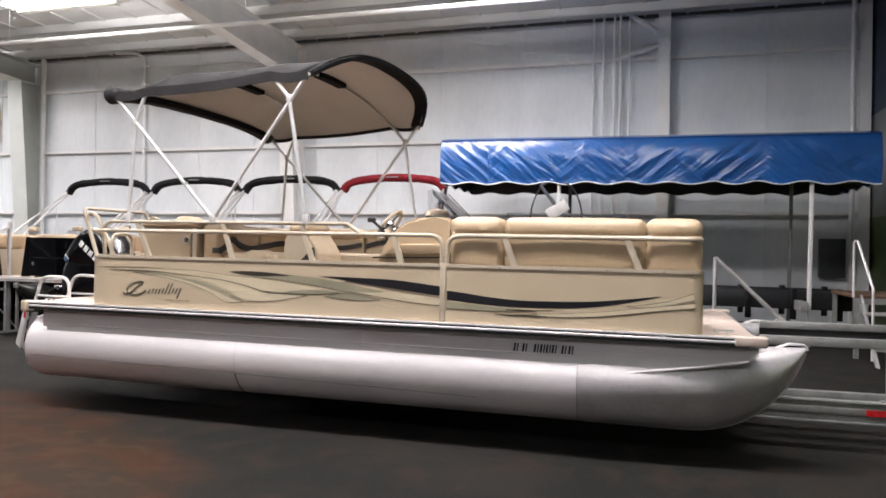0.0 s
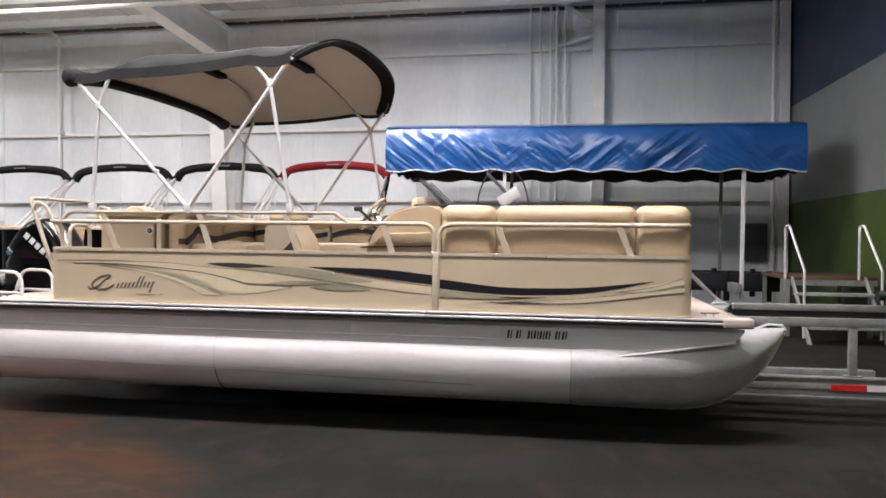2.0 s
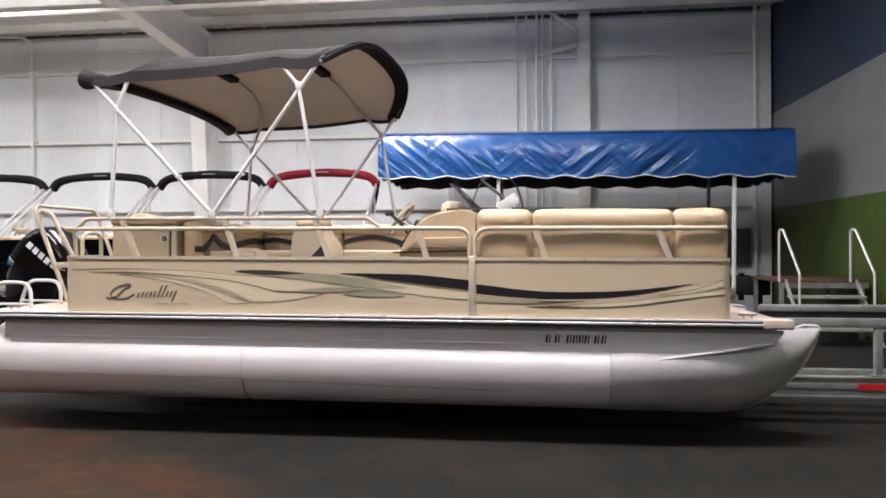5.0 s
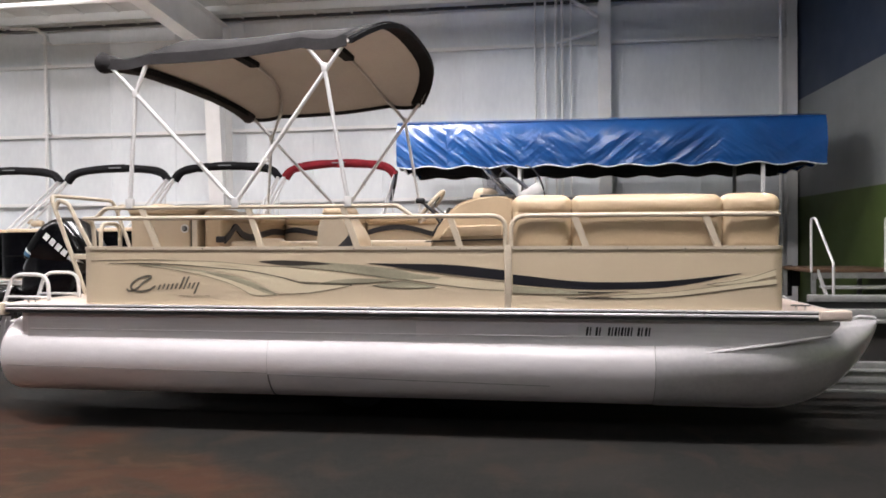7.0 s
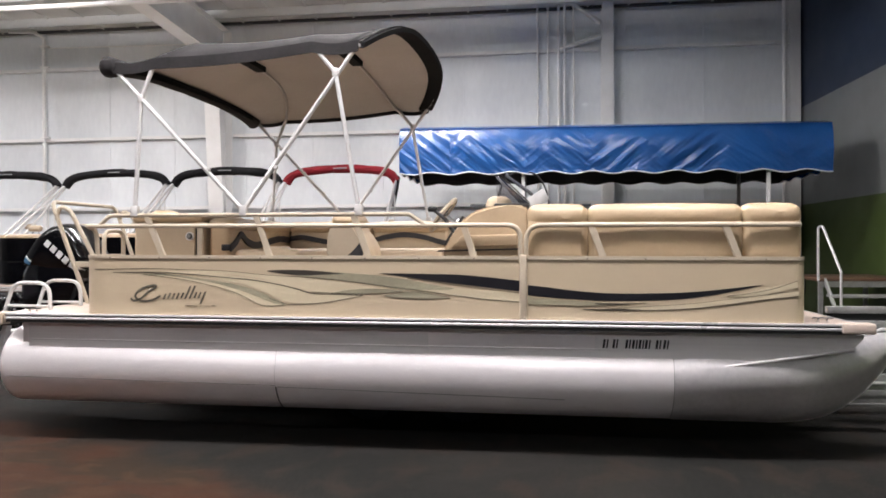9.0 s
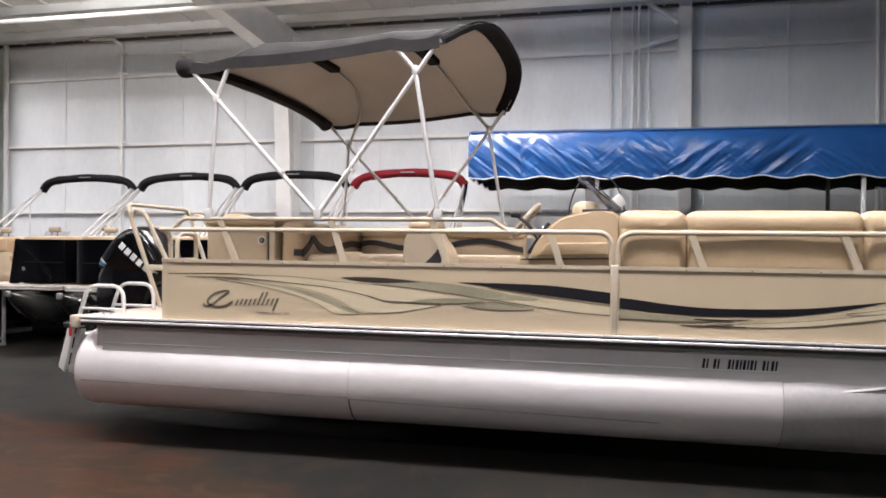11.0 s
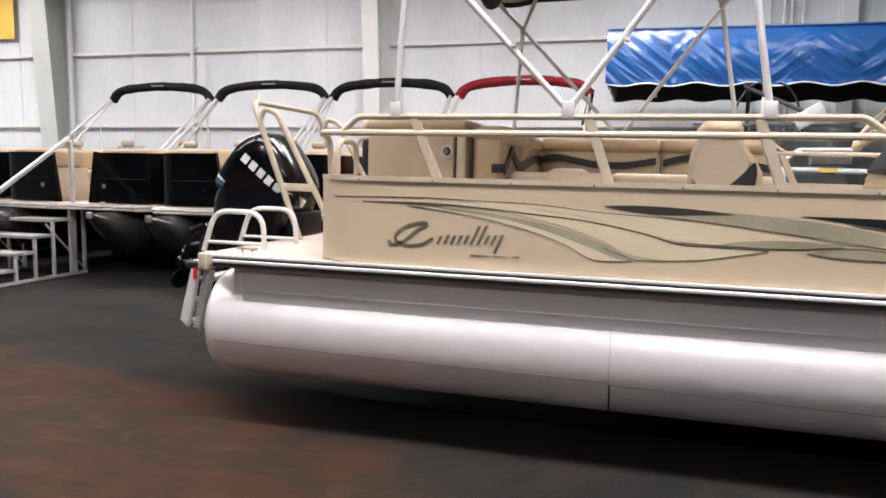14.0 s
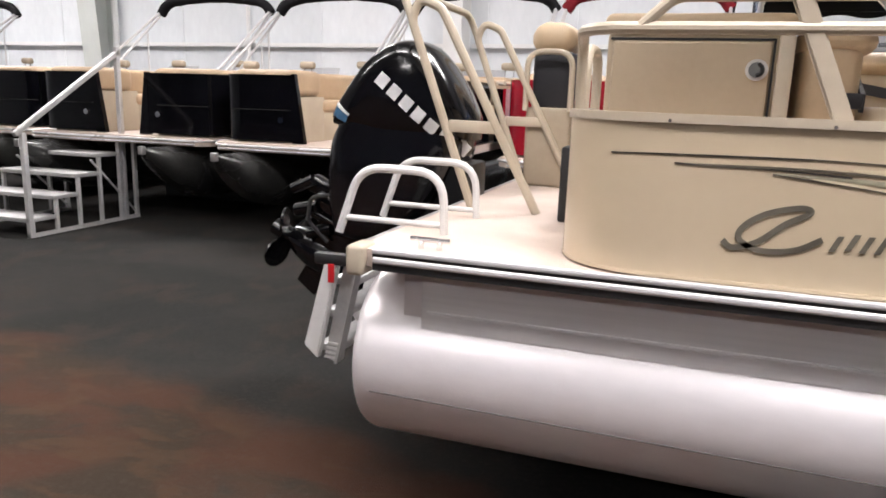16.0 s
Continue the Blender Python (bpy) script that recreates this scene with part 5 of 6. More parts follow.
loft(bm, [[(x, w * math.cos(a), -0.23 + w * math.sin(a)) for a in (2 * math.pi * k / 18 for k in range(18))] for x, w in
          ((0.24, 0.02), (0.19, 0.07), (0.10, 0.105), (-0.10, 0.110), (-0.20, 0.088), (-0.27, 0.060))])
part("gearcase", tipped(bm), MOTOR, motor, "glossy black gearcase with skeg", 60)
bm = boxes((-0.25, 0.14, -0.115, 0.115, -0.030, -0.008), bevel=0.008, seg=3)
box(bm, -0.26, -0.14, -0.05, 0.05, -0.075, -0.03, 0.014, 3)
part("anti_ventilation_plate", tipped(bm), MOTOR, motor, "black plate over the propeller", 50)
bm = boxes((-0.20, 0.06, -0.115, -0.05, 0.00, 0.10), (-0.27, -0.13, -0.095, -0.02, 0.055, 0.15), bevel=0.028, seg=4)
part("trim_housing", tipped(bm), MOTOR, motor, "glossy black housing above the gearcase", 60)
for x0, z0, x1, z1, q in ((-0.24, 0.13, -0.33, 0.03, 0.028), (-0.16, 0.02, -0.27, -0.06, 0.034), (-0.05, -0.05, -0.16, -0.14, 0.030)):
    part("trim_ram", tipped(tubes([(x0, -0.10, z0), (x1, -0.09, z1)], r=q, seg=14)), MOTOR, motor, "glossy black trim ram")
part("hose", tipped(tubes([(-0.10, -0.12, 0.12), (-0.20, -0.15, 0.06), (-0.17, -0.14, -0.06), (-0.04, -0.11, -0.12)], r=0.010, bend=0.05)), BLACK_TRIM, motor, "thin black hose")
part("rating_plate", tipped(boxes((-0.10, -0.03, -0.1035, -0.099, 0.03, 0.075))), DECAL_WHITE, motor, "small silver plate", 0)
for x, z in ((-0.20, 0.05), (0.02, 0.05), (-0.26, 0.095)):
    part("bolt", tipped(disc(bmesh.new(), (x, -0.10, z), (0, 1, 0), 0.012, 0.016, 10)), CHROME, motor, "bright bolt head")
bm = bmesh.new()
for k in range(3):
    a = 2 * math.pi * k / 3 + 0.25
    u = Vector((0, math.cos(a), math.sin(a)))
    v = Vector((0.45, -math.sin(a), math.cos(a))).normalized()
    c = Vector((-0.31, 0, -0.24))
    pts = [c + u * 0.04 - v * 0.03] + [c + u * (0.115 + 0.085 * math.cos(q)) + v * 0.075 * math.sin(q) for q in (2 * math.pi * j / 12 for j in range(-5, 6))] + [c + u * 0.04 + v * 0.03]
    off = u.cross(v) * 0.006
    lo = [bm.verts.new(p - off) for p in pts]
    hi = [bm.verts.new(p + off) for p in pts]
    bm.faces.new(lo)
    bm.faces.new(hi[::-1])
    for i in range(len(pts)):
        bm.faces.new((lo[i], lo[(i + 1) % len(pts)], hi[(i + 1) % len(pts)], hi[i]))
disc(bm, (-0.32, 0, -0.24), (1, 0, 0), 0.045, 0.14, 14)
part("propeller", tipped(bm), MOTOR, motor, "black three-bladed propeller")
part("transom_bracket", boxes((-5.80, -5.56, MY - 0.16, MY + 0.16, 0.78, 1.12), bevel=0.02), MOTOR_MATT, motor)
part("tilt_ram", tubes([(-5.62, MY - 0.1, 0.80), (-6.05, MY - 0.1, 0.92)], r=0.03), CHROME, motor)
# white marking on the flank shown as plain slanted blocks, and the emblem, laid on the curved shell
from mathutils.bvhtree import BVHTree
shell = BVHTree.FromPolygons([v.co for v in cowl.data.vertices], [p.vertices[:] for p in cowl.data.polygons])


def on_shell(quad, n=5, lift=0.003):
    """A patch between four (x, z) corners laid on the near flank of the cowl."""
    a, b, c, d = [Vector(q) for q in quad]
    bm = bmesh.new()
    grid = []
    for i in range(n + 1):
        row = []
        for j in range(n + 1):
            u, v = i / n, j / n
            q = (a * (1 - u) + b * u) * (1 - v) + (d * (1 - u) + c * u) * v
            hit = shell.ray_cast(Vector((q.x, MY - 1, q.y)), Vector((0, 1, 0)))[0]
            row.append(bm.verts.new((q.x, (hit.y if hit else MY - 0.1) - lift, q.y)))
        grid.append(row)
    for i in range(n):
        for j in range(n):
            bm.faces.new((grid[i][j], grid[i + 1][j], grid[i + 1][j + 1], grid[i][j + 1]))
    r = bmesh.ops.extrude_face_region(bm, geom=bm.faces[:])
    bmesh.ops.translate(bm, verts=[v for v in r["geom"] if isinstance(v, bmesh.types.BMVert)], vec=(0, 0.006, 0))
    return bm


d2, u2, o2 = Vector((0.77, -0.638)), Vector((0.638, 0.77)), Vector((-5.995, 1.475))
for k in range(7):
    o = o2 + d2 * (0.0765 * k)
    part("marking_bar", on_shell((o, o + d2 * 0.054, o + d2 * 0.054 + u2 * 0.060, o + u2 * 0.060)), DECAL_WHITE, cowl, "white marking shown as a plain bar", 0)
part("side_emblem", on_shell(((-6.255, 1.335), (-6.15, 1.285), (-6.13, 1.32), (-6.22, 1.39))), BLUE_TINT, cowl, "blue side emblem", 0)
part("side_emblem", on_shell(((-6.20, 1.365), (-6.13, 1.315), (-6.125, 1.325), (-6.19, 1.38)), lift=0.005), DECAL_WHITE, cowl, "silver side emblem", 0)

# ---- row of dark pontoon boats with covers, bows towards the aisle ----


def row_boat(cx, y_bow, panel_mat, cover_mat, label, arch_x=None, w=1.22, head=-0.06):
    """A pontoon boat seen from its bow, seats inside, radar arch with a rolled cover at its stern half."""
    gate = 0.345
    y0 = y_bow
    b = thing("moored_boat", label, "boat", (cx, y0, 0), group="row of showroom boats")
    for s in (-1, 1):
        yc = cx + s * 0.80
        rings = []
        for k in range(14):
            t = k / 13
            y = y0 - 0.34 + 1.8 * t
            q = 1 - t
            low = 0.27 + 0.58 * max(0, (q - 0.35) / 0.65) ** 2.6
            top = 0.86
            wide = 0.30 * math.sqrt(max(0, 1 - q ** 2.2)) + 0.008
            rings.append([(yc + wide * math.cos(a), y, (top + low) / 2 + (top - low) / 2 * math.sin(a)) for a in (2 * math.pi * j / 20 for j in range(20))])
        rings.append([(p[0], y0 + 6.0, p[2]) for p in rings[-1]])
        p = part("pontoon", loft(bmesh.new(), rings), DARK_HULL, b, "dark aluminium pontoon", 50)
        part("nose_plate", boxes((yc - 0.03, yc + 0.03, y0 - 0.36, y0 - 0.30, 0.80, 0.88), bevel=0.01), ALUM_DULL, p)
    bm = bmesh.new()
    prism(bm, [(cx - w, y0 + 0.24), (cx - w + 0.10, y0 + 0.12), (cx + w - 0.10, y0 + 0.12), (cx + w, y0 + 0.24), (cx + w, y0 + 6.4), (cx - w, y0 + 6.4)], 2, 0.865, 0.945)
    dk = part("deck", bm, DECK, b, "beige deck")
    part("rub_rail", tubes([(cx - w - 0.005, y0 + 1.2, 0.92), (cx - w - 0.005, y0 + 0.23, 0.92), (cx - w + 0.10, y0 + 0.11, 0.92), (cx + w - 0.10, y0 + 0.11, 0.92), (cx + w + 0.005, y0 + 0.23, 0.92),
                            (cx + w + 0.005, y0 + 1.2, 0.92)], r=0.013), TRIM, dk, "bright rub rail")
    part("rub_rail", tubes([(cx - w + 0.10, y0 + 0.108, 0.885), (cx + w - 0.10, y0 + 0.108, 0.885)], r=0.009), TRIM, dk)
    for s in (-1, 1):
        xa, xb = (cx - w + 0.01, cx - gate) if s < 0 else (cx + gate, cx + w - 0.01)
        yf = y0 + 0.30
        plan = [(xa, y0 + 1.9), (xa, yf), (xb, yf)] if s < 0 else [(xa, yf), (xb, yf), (xb, y0 + 1.9)]
        plan = arc_corner(*plan, 0.24, 10)
        f = part("fence_panel", wall_strip(plan, 0.965, 1.60, 0.03), panel_mat, b, "", 60)
        xi = xb if s < 0 else xa
        part("gate_post", prism(bmesh.new(), [(xi - 0.016, 1.61), (xi + 0.016, 1.61), (xi + 0.016 - s * 0.10, 0.95), (xi - 0.016, 0.95)] if s < 0 else [(xi + 0.016, 1.61), (xi - 0.016, 1.61), (xi - 0.016 - s * 0.10, 0.95), (xi + 0.016, 0.95)], 1, yf - 0.004, yf + 0.05), panel_mat, f)
        part("trim_line", boxes((min(xa, xb) + 0.14, max(xa, xb) - 0.03, yf - 0.006, yf, 1.262, 1.272)), DARK_HULL, f, "", 0)
        xr = xi + s * 0.14
        e = part("emblem", disc(bmesh.new(), (xr, yf - 0.008, 1.17), (0, 1, 0), 0.030, 0.012, 16), CHROME, f, "small chrome emblem")
        # seat behind the panel
        xs0, xs1 = (xa + 0.10, xb - 0.02) if s < 0 else (xa + 0.02, xb - 0.10)
        st = part("lounge_seat", cushion(xs0, xs1, y0 + 0.95, y0 + 3.4, 1.24, 1.37, 0.05), VINYL_SHADED, b, "tan vinyl lounge seat")
        part("base", boxes((xs0 + 0.03, xs1 - 0.03, y0 + 0.98, y0 + 3.4, 0.945, 1.25), bevel=0.01), SHELL, st)
        part("front_cushion", cushion(xs0, xs1, y0 + 0.37, y0 + 0.92, 1.40, 1.655, 0.07), VINYL_SHADED, st, "tan vinyl front cushion")
        part("front_base", boxes((xs0 + 0.02, xs1 - 0.02, y0 + 0.40, y0 + 1.0, 0.945, 1.40), bevel=0.01), SHELL, st)
        side_x = (xs0, xs0 + 0.22) if s < 0 else (xs1 - 0.22, xs1)
        part("back_cushion", cushion(*side_x, y0 + 0.9, y0 + 3.4, 1.35, 1.66, 0.06), VINYL_SHADED, st)
    part("cradle", boxes((cx - 0.9, cx + 0.9, y0 + 2.0, y0 + 2.3, 0, 0.275), bevel=0.01), BLACK_TRIM, b)
    part("cradle", boxes((cx - 0.9, cx + 0.9, y0 + 4.6, y0 + 4.9, 0, 0.275), bevel=0.01), BLACK_TRIM, b)
    # helm, chairs
    hx = cx + 0.55
    hm = part("helm_console", boxes((hx - 0.30, hx + 0.35, y0 + 3.6, y0 + 4.3, 0.95, 1.72), bevel=0.05, seg=3), VINYL_SHADED, b, "tan helm console")
    part("windscreen", box(bmesh.new(), hx - 0.28, hx + 0.30, -0.004, 0.004, 0, 0.11, 0, 2, Matrix.Translation((0, y0 + 3.75, 1.71)) @ Matrix.Rotation(radians(-25), 4, "X")), SCREEN, hm)
    for dx, dy, up in ((0.5, 4.9, 0.10), (-0.60, 3.2, 0.0), (-0.02, 3.9, 0.04)):
        c = part("helm_chair", cushion(cx + dx - 0.25, cx + dx + 0.25, y0 + dy, y0 + dy + 0.5, 1.30, 1.44, 0.05), VINYL_SHADED, b, "tan helm chair")
        part("backrest", cushion(cx + dx - 0.24, cx + dx + 0.24, y0 + dy + 0.42, y0 + dy + 0.56, 1.40, 1.72 + head + up, 0.05), VINYL_SHADED, c)
        part("headrest", cushion(cx + dx - 0.13, cx + dx + 0.13, y0 + dy + 0.43, y0 + dy + 0.55, 1.83 + head + up, 1.95 + head + up, 0.045), SHELL, c, "grey-tan headrest")
        for px in (-0.07, 0.07):
            part("headrest_post", tubes([(cx + dx + px, y0 + dy + 0.49, 1.68 + head + up), (cx + dx + px, y0 + dy + 0.49, 1.85 + head + up)], r=0.010, seg=8), CHROME, c)
        part("pedestal", tubes([(cx + dx, y0 + dy + 0.25, 0.945), (cx + dx, y0 + dy + 0.25, 1.31)], r=0.05), ALUM_DULL, c)
    # folded bimini: cover roll on an arch
    ya = 14.28
    cx = cx if arch_x is None else arch_x
    zt = 2.945
    path = [(cx - 1.14, ya, zt - 0.20), (cx - 1.02, ya, zt - 0.06), (cx - 0.80, ya, zt + 0.015), (cx - 0.4, ya, zt + 0.055), (cx, ya, zt + 0.07), (cx + 0.4, ya, zt + 0.055), (cx + 0.80, ya, zt + 0.015), (cx + 1.02, ya, zt - 0.06), (cx + 1.14, ya, zt - 0.20)]
    bm = bmesh.new()
    pp = [Vector(q) for q in smooth_pts([(p[0], p[2]) for p in path], 5)]
    sweep(bm, [(q.x, ya + 0.01 * math.sin(9 * q.x), q.y) for q in pp], [0.084 + 0.012 * noise.noise((q.x * 5, cx, 0)) + 0.008 * noise.noise((q.x * 14, cx, 4)) for q in pp], 12)
    cv = part("bimini_boot", bm, cover_mat, b, "rolled bimini in its cloth boot", 60)
    part("boot_mark", boxes((cx - 0.14, cx + 0.14, ya - 0.098, ya - 0.085, zt + 0.062, zt + 0.086)), GREY_PAINT, cv, "pale unreadable mark", 0)
    for s in (-1, 1):
        fx = cx + s * 1.16
        part("arch_leg", tubes([(fx, ya - 1.75, 1.60), (cx + s * 1.13, ya - 0.02, zt - 0.16)], r=0.022), STEP_ALUM, b)
        part("arch_leg", tubes([(fx, ya - 1.40, 1.60), (cx + s * 1.13, ya + 0.05, zt - 0.16)], r=0.022), STEP_ALUM, b)
        part("arch_stay", tubes([(fx, ya - 0.35, 1.60), (fx, ya - 0.35, 2.45)], r=0.015), WHITE_TUBE, b)
        part("top_rail", tubes([(fx, y0 + 1.9, 1.60), (fx, y0 + 6.3, 1.60)], r=0.018), RAIL, b)
        part("side_fence", boxes((fx - 0.015, fx + 0.015, y0 + 1.9, y0 + 6.35, 0.965, 1.545)), panel_mat, b)
    return b


row_boat(-18.35, 9.6, GLOSS_BLACK, BLACK_CANVAS, "black pontoon boat with tan seats and a black cover roll")
row_boat(-13.13, 9.5, GLOSS_BLACK, BLACK_CANVAS, "black pontoon boat with tan seats and a black cover roll", -12.66, 1.27)
row_boat(-10.45, 9.25, GLOSS_BLACK, BLACK_CANVAS, "black pontoon boat with tan seats and a black cover roll", -10.20, 1.18)
row_boat(-7.86, 9.05, GLOSS_BLACK, BLACK_CANVAS, "black pontoon boat with tan seats and a black cover roll", -7.78, 1.18)
row_boat(-4.90, 9.0, GLOSS_RED, RED_CANVAS, "red pontoon boat with tan seats and a red cover roll", -5.36)

part("cover_strap", tubes([(-4.205, 14.28, 2.84), (-4.23, 14.26, 2.62), (-4.30, 14.2, 2.25)], r=0.05, bend=0.1), BLACK_CANVAS, bpy.data.objects["moored_boat.004"], "black hanging cover strap")


# ---- aluminium boarding steps ----
def steps_unit(x1, wid, y_top, n, rise, run, label, group, rails=True):
    """Open steps rising to the north, right side at x1."""
    x0 = x1 - wid
    st = thing("boarding_steps", label, "steps", ((x0 + x1) / 2, y_top, 0), group=group)
    top = rise * (n + 1)
    part("platform", boxes((x0, x1, y_top, y_top + 0.30, top - 0.045, top), bevel=0.006), TREAD_ALUM, st)
    for k in range(n):
        z = rise * (k + 1)
        y = y_top - run * (n - k)
        part("tread", boxes((x0, x1, y, y + run + 0.02, z - 0.04, z), bevel=0.006), TREAD_ALUM, st)
        for x in (x0 + 0.02, x1 - 0.02):
            part("riser_post", boxes((x - 0.016, x + 0.016, y + 0.03, y + 0.062, 0.03, z - 0.035)), STEP_ALUM, st)
    for x in (x0 + 0.02, x1 - 0.02):
        part("ground_rail", boxes((x - 0.02, x + 0.02, y_top - run * n, y_top + 0.30, 0.0, 0.035)), STEP_ALUM, st)
        part("corner_post", boxes((x - 0.018, x + 0.018, y_top + 0.255, y_top + 0.295, 0.03, top - 0.04)), STEP_ALUM, st)
        part("corner_post", boxes((x - 0.022, x + 0.022, y_top + 0.03, y_top + 0.065, 0.03, top - 0.04)), STEP_ALUM, st)
        part("diagonal", tubes([(x, y_top - 0.35, top - 0.25), (x, y_top + 0.27, 0.06)], r=0.012, seg=8), STEP_ALUM, st)
    if rails:
        x = x1 - 0.02
        yb = y_top - run * n + 0.02
        part("hand_post", boxes((x - 0.024, x + 0.024, yb - 0.02, yb + 0.03, 0.0, 1.0), bevel=0.004), STEP_ALUM, st)
        part("hand_post", boxes((x - 0.024, x + 0.024, y_top + 0.08, y_top + 0.13, 0.0, 1.86), bevel=0.004), STEP_ALUM, st)
        part("handrail", box(bmesh.new(), x - 0.024, x + 0.024, -0.02, 1.0, -0.024, 0.024, 0.006, 2,
                             Matrix.Translation((0, yb - 0.06, 1.0)) @ Matrix.Rotation(math.atan2(0.80, y_top + 0.17 - yb), 4, "X") @ Matrix.Diagonal((1, math.hypot(0.80, y_top + 0.20 - yb), 1, 1))), STEP_ALUM, st)
    return st


steps_unit(-10.44, 1.05, 9.43, 4, 0.188, 0.29, "open aluminium boarding steps with a handrail", "boarding steps")

# ---- blue canopy boat lift ----
lift = thing("boat_lift", "boat lift with a blue vinyl canopy and scalloped hem", "boat lift", (-0.28, 14.1, 0), (0, 0.5, 0))
LX0, LX1, LY0, LY1, LZ0, LZ1 = -3.92, 3.38, 12.85, 15.2, 2.71, 3.51


def skirt(p, q, z_top, z_low, wavy, seed, n=520, m=34):
    """A hanging vinyl side with wrinkles and a scalloped hem from p to q in plan."""
    bm = bmesh.new()
    p, q = Vector((*p, 0)), Vector((*q, 0))
    d = q - p
    nrm = Vector((d.y, -d.x, 0)).normalized()
    rows_v = []
    for j in range(m + 1):
        t = j / m
        row = []
        for i in range(n + 1):
            u = i / n
            s = u * d.length
            hem = wavy * (math.cos(2 * math.pi * s / 0.70 + seed) + 0.5 * noise.noise((s * 2.3, seed, 0))) * t ** 5
            z = z_top + (z_low - z_top) * t + hem
            f = math.sin(math.pi * min(t * 1.05, 1))
            h = t * (z_top - z_low)
            def ridge(q, f1, f2, off):
                return 1 - 2.3 * abs(noise.noise((q * f1 + off, h * f2, off)))
            a, b = s + 1.25 * h, s - 1.25 * h
            w = min(1.0, max(0.0, 0.5 + 2.4 * noise.noise((s * 0.9, 2.0 + seed, 0)))) if s > 0.9 else 0.0
            fold = (w * ridge(a, 3.6, 1.1, seed) + (1 - w) * ridge(b, 3.6, 1.1, seed + 3)) * (0.022 - 0.005 * min(1.0, s / 4.5))
            fold += (w * ridge(a, 9.0, 3.0, seed + 7) + (1 - w) * ridge(b, 9.0, 3.0, seed + 11)) * 0.010
            wr = fold * min(1.0, 0.10 + 1.6 * t) + noise.noise((s * 1.6 + seed, t * 1.2, seed)) * 0.03 * f
            belly = 0.035 * math.sin(math.pi * min(1.0, t * 1.1)) - 0.03 * (1 - t) ** 6
            row.append(bm.verts.new(p + d * u + nrm * (wr + belly + 0.02 * t) + Vector((0, 0, z))))
        rows_v.append(row)
    for a, b in zip(rows_v, rows_v[1:]):
        for i in range(n):
            bm.faces.new((a[i], a[i + 1], b[i + 1], b[i]))
    hem_line = [v.co.copy() for v in rows_v[-1]]
    return bm, hem_line


for nm, p, q, mat, sd in (("front_skirt", (LX0, LY0), (LX1, LY0), BLUE, 1.0), ("side_skirt", (LX1 - 0.08, LY0 + 0.02), (LX1 - 0.08, LY1), BLUE, 5.0), ("side_skirt", (LX0 + 0.08, LY1), (LX0 + 0.08, LY0 + 0.02), BLUE, 9.0), ("back_skirt", (LX1, LY1), (LX0, LY1), BLACK_LINER, 14.0)):
    bm, hem = skirt(p, q, LZ1, LZ0, 0.026, sd, 520 if nm == "front_skirt" else 220)
    sk = part(nm, bm, mat, lift, "wrinkled vinyl skirt with a scalloped hem", 0)
    sk.data.shade_smooth()
    if mat is BLUE:
        part("hem_piping", tubes(hem, r=0.011, seg=6), WHITE_PIPING, sk, "white hem piping")
bm = bmesh.new()
rings = []
for k in range(13):
    t = k / 12
    y = LY0 + (LY1 - LY0) * t
    z = LZ1 + 0.16 * (1 - (2 * t - 1) ** 2)
    rings.append([(LX0, y, z), (LX1, y, z), (LX1, y, z - 0.01), (LX0, y, z - 0.01)])
part("roof_cloth", loft(bm, rings), BLUE, lift, "blue vinyl roof cloth", 60)
bm = boxes((LX0 + 0.06, LX1 - 0.06, LY1 - 0.16, LY1 - 0.145, LZ0 + 0.05, LZ1 - 0.05), (LX0 + 0.06, LX0 + 0.075, LY0 + 0.1, LY1 - 0.1, LZ0 + 0.05, LZ1 - 0.05), (LX1 - 0.075, LX1 - 0.06, LY0 + 0.1, LY1 - 0.1, LZ0 + 0.05, LZ1 - 0.05))
part("liner", bm, BLACK_LINER, lift, "black liner inside the canopy")
part("cross_bar", tubes([(-1.60, 12.88, 1.54), (-0.25, 12.88, 1.53)], r=0.035), STEEL_WHITE, lift, "white cross bar")
part("warning_tag", boxes((-0.97, -0.74, 12.838, 12.846, 1.51, 1.565)), YELLOW, lift, "yellow warning tag", 0)
part("cross_bar", tubes([(-1.41, 12.80, 1.30), (-1.40, 12.80, 1.68), (-1.24, 12.80, 1.81), (-0.55, 12.80, 1.82)], r=0.028, bend=0.12), STEEL_WHITE, lift, "bent white tube")
part("winch_drum", tubes([(-1.05, 13.02, 1.72), (-0.55, 13.02, 1.72)], r=0.12, seg=18), GALV, lift, "grey winch drum")
part("guide_post", tubes([(0.87, 12.0, 0.0), (0.87, 12.0, 1.46)], r=0.03), STEP_ALUM, lift)
part("guide_bar", tubes([(0.87, 12.0, 1.46), (1.86, 12.0, 0.50)], r=0.035), STEP_ALUM, lift)
part("guide_roller", tubes([(1.78, 12.0, 0.55), (1.94, 12.0, 0.42)], r=0.06), WHITE_COAT, lift, "white guide roller")
for z, x0, x1, mat in ((2.15, -2.65, -0.55, GREY_BOX), (1.50, -1.72, -0.75, GALV), (1.22, -1.72, 0.2, STEEL_WHITE), (1.08, -1.72, 0.6, GALV)):
    part("side_bar", boxes((x0, x1, 12.88, 12.92, z - 0.025, z + 0.025), bevel=0.005), mat, lift)
for x, y in ((2.40, 12.95), (-1.72, 12.95), (2.40, 14.75), (-1.72, 14.75)):
    part("post", boxes((x - 0.03, x + 0.03, y - 0.03, y + 0.03, 0, LZ1 - 0.04), bevel=0.006), GALV if y > 13 else STEEL_WHITE, lift)
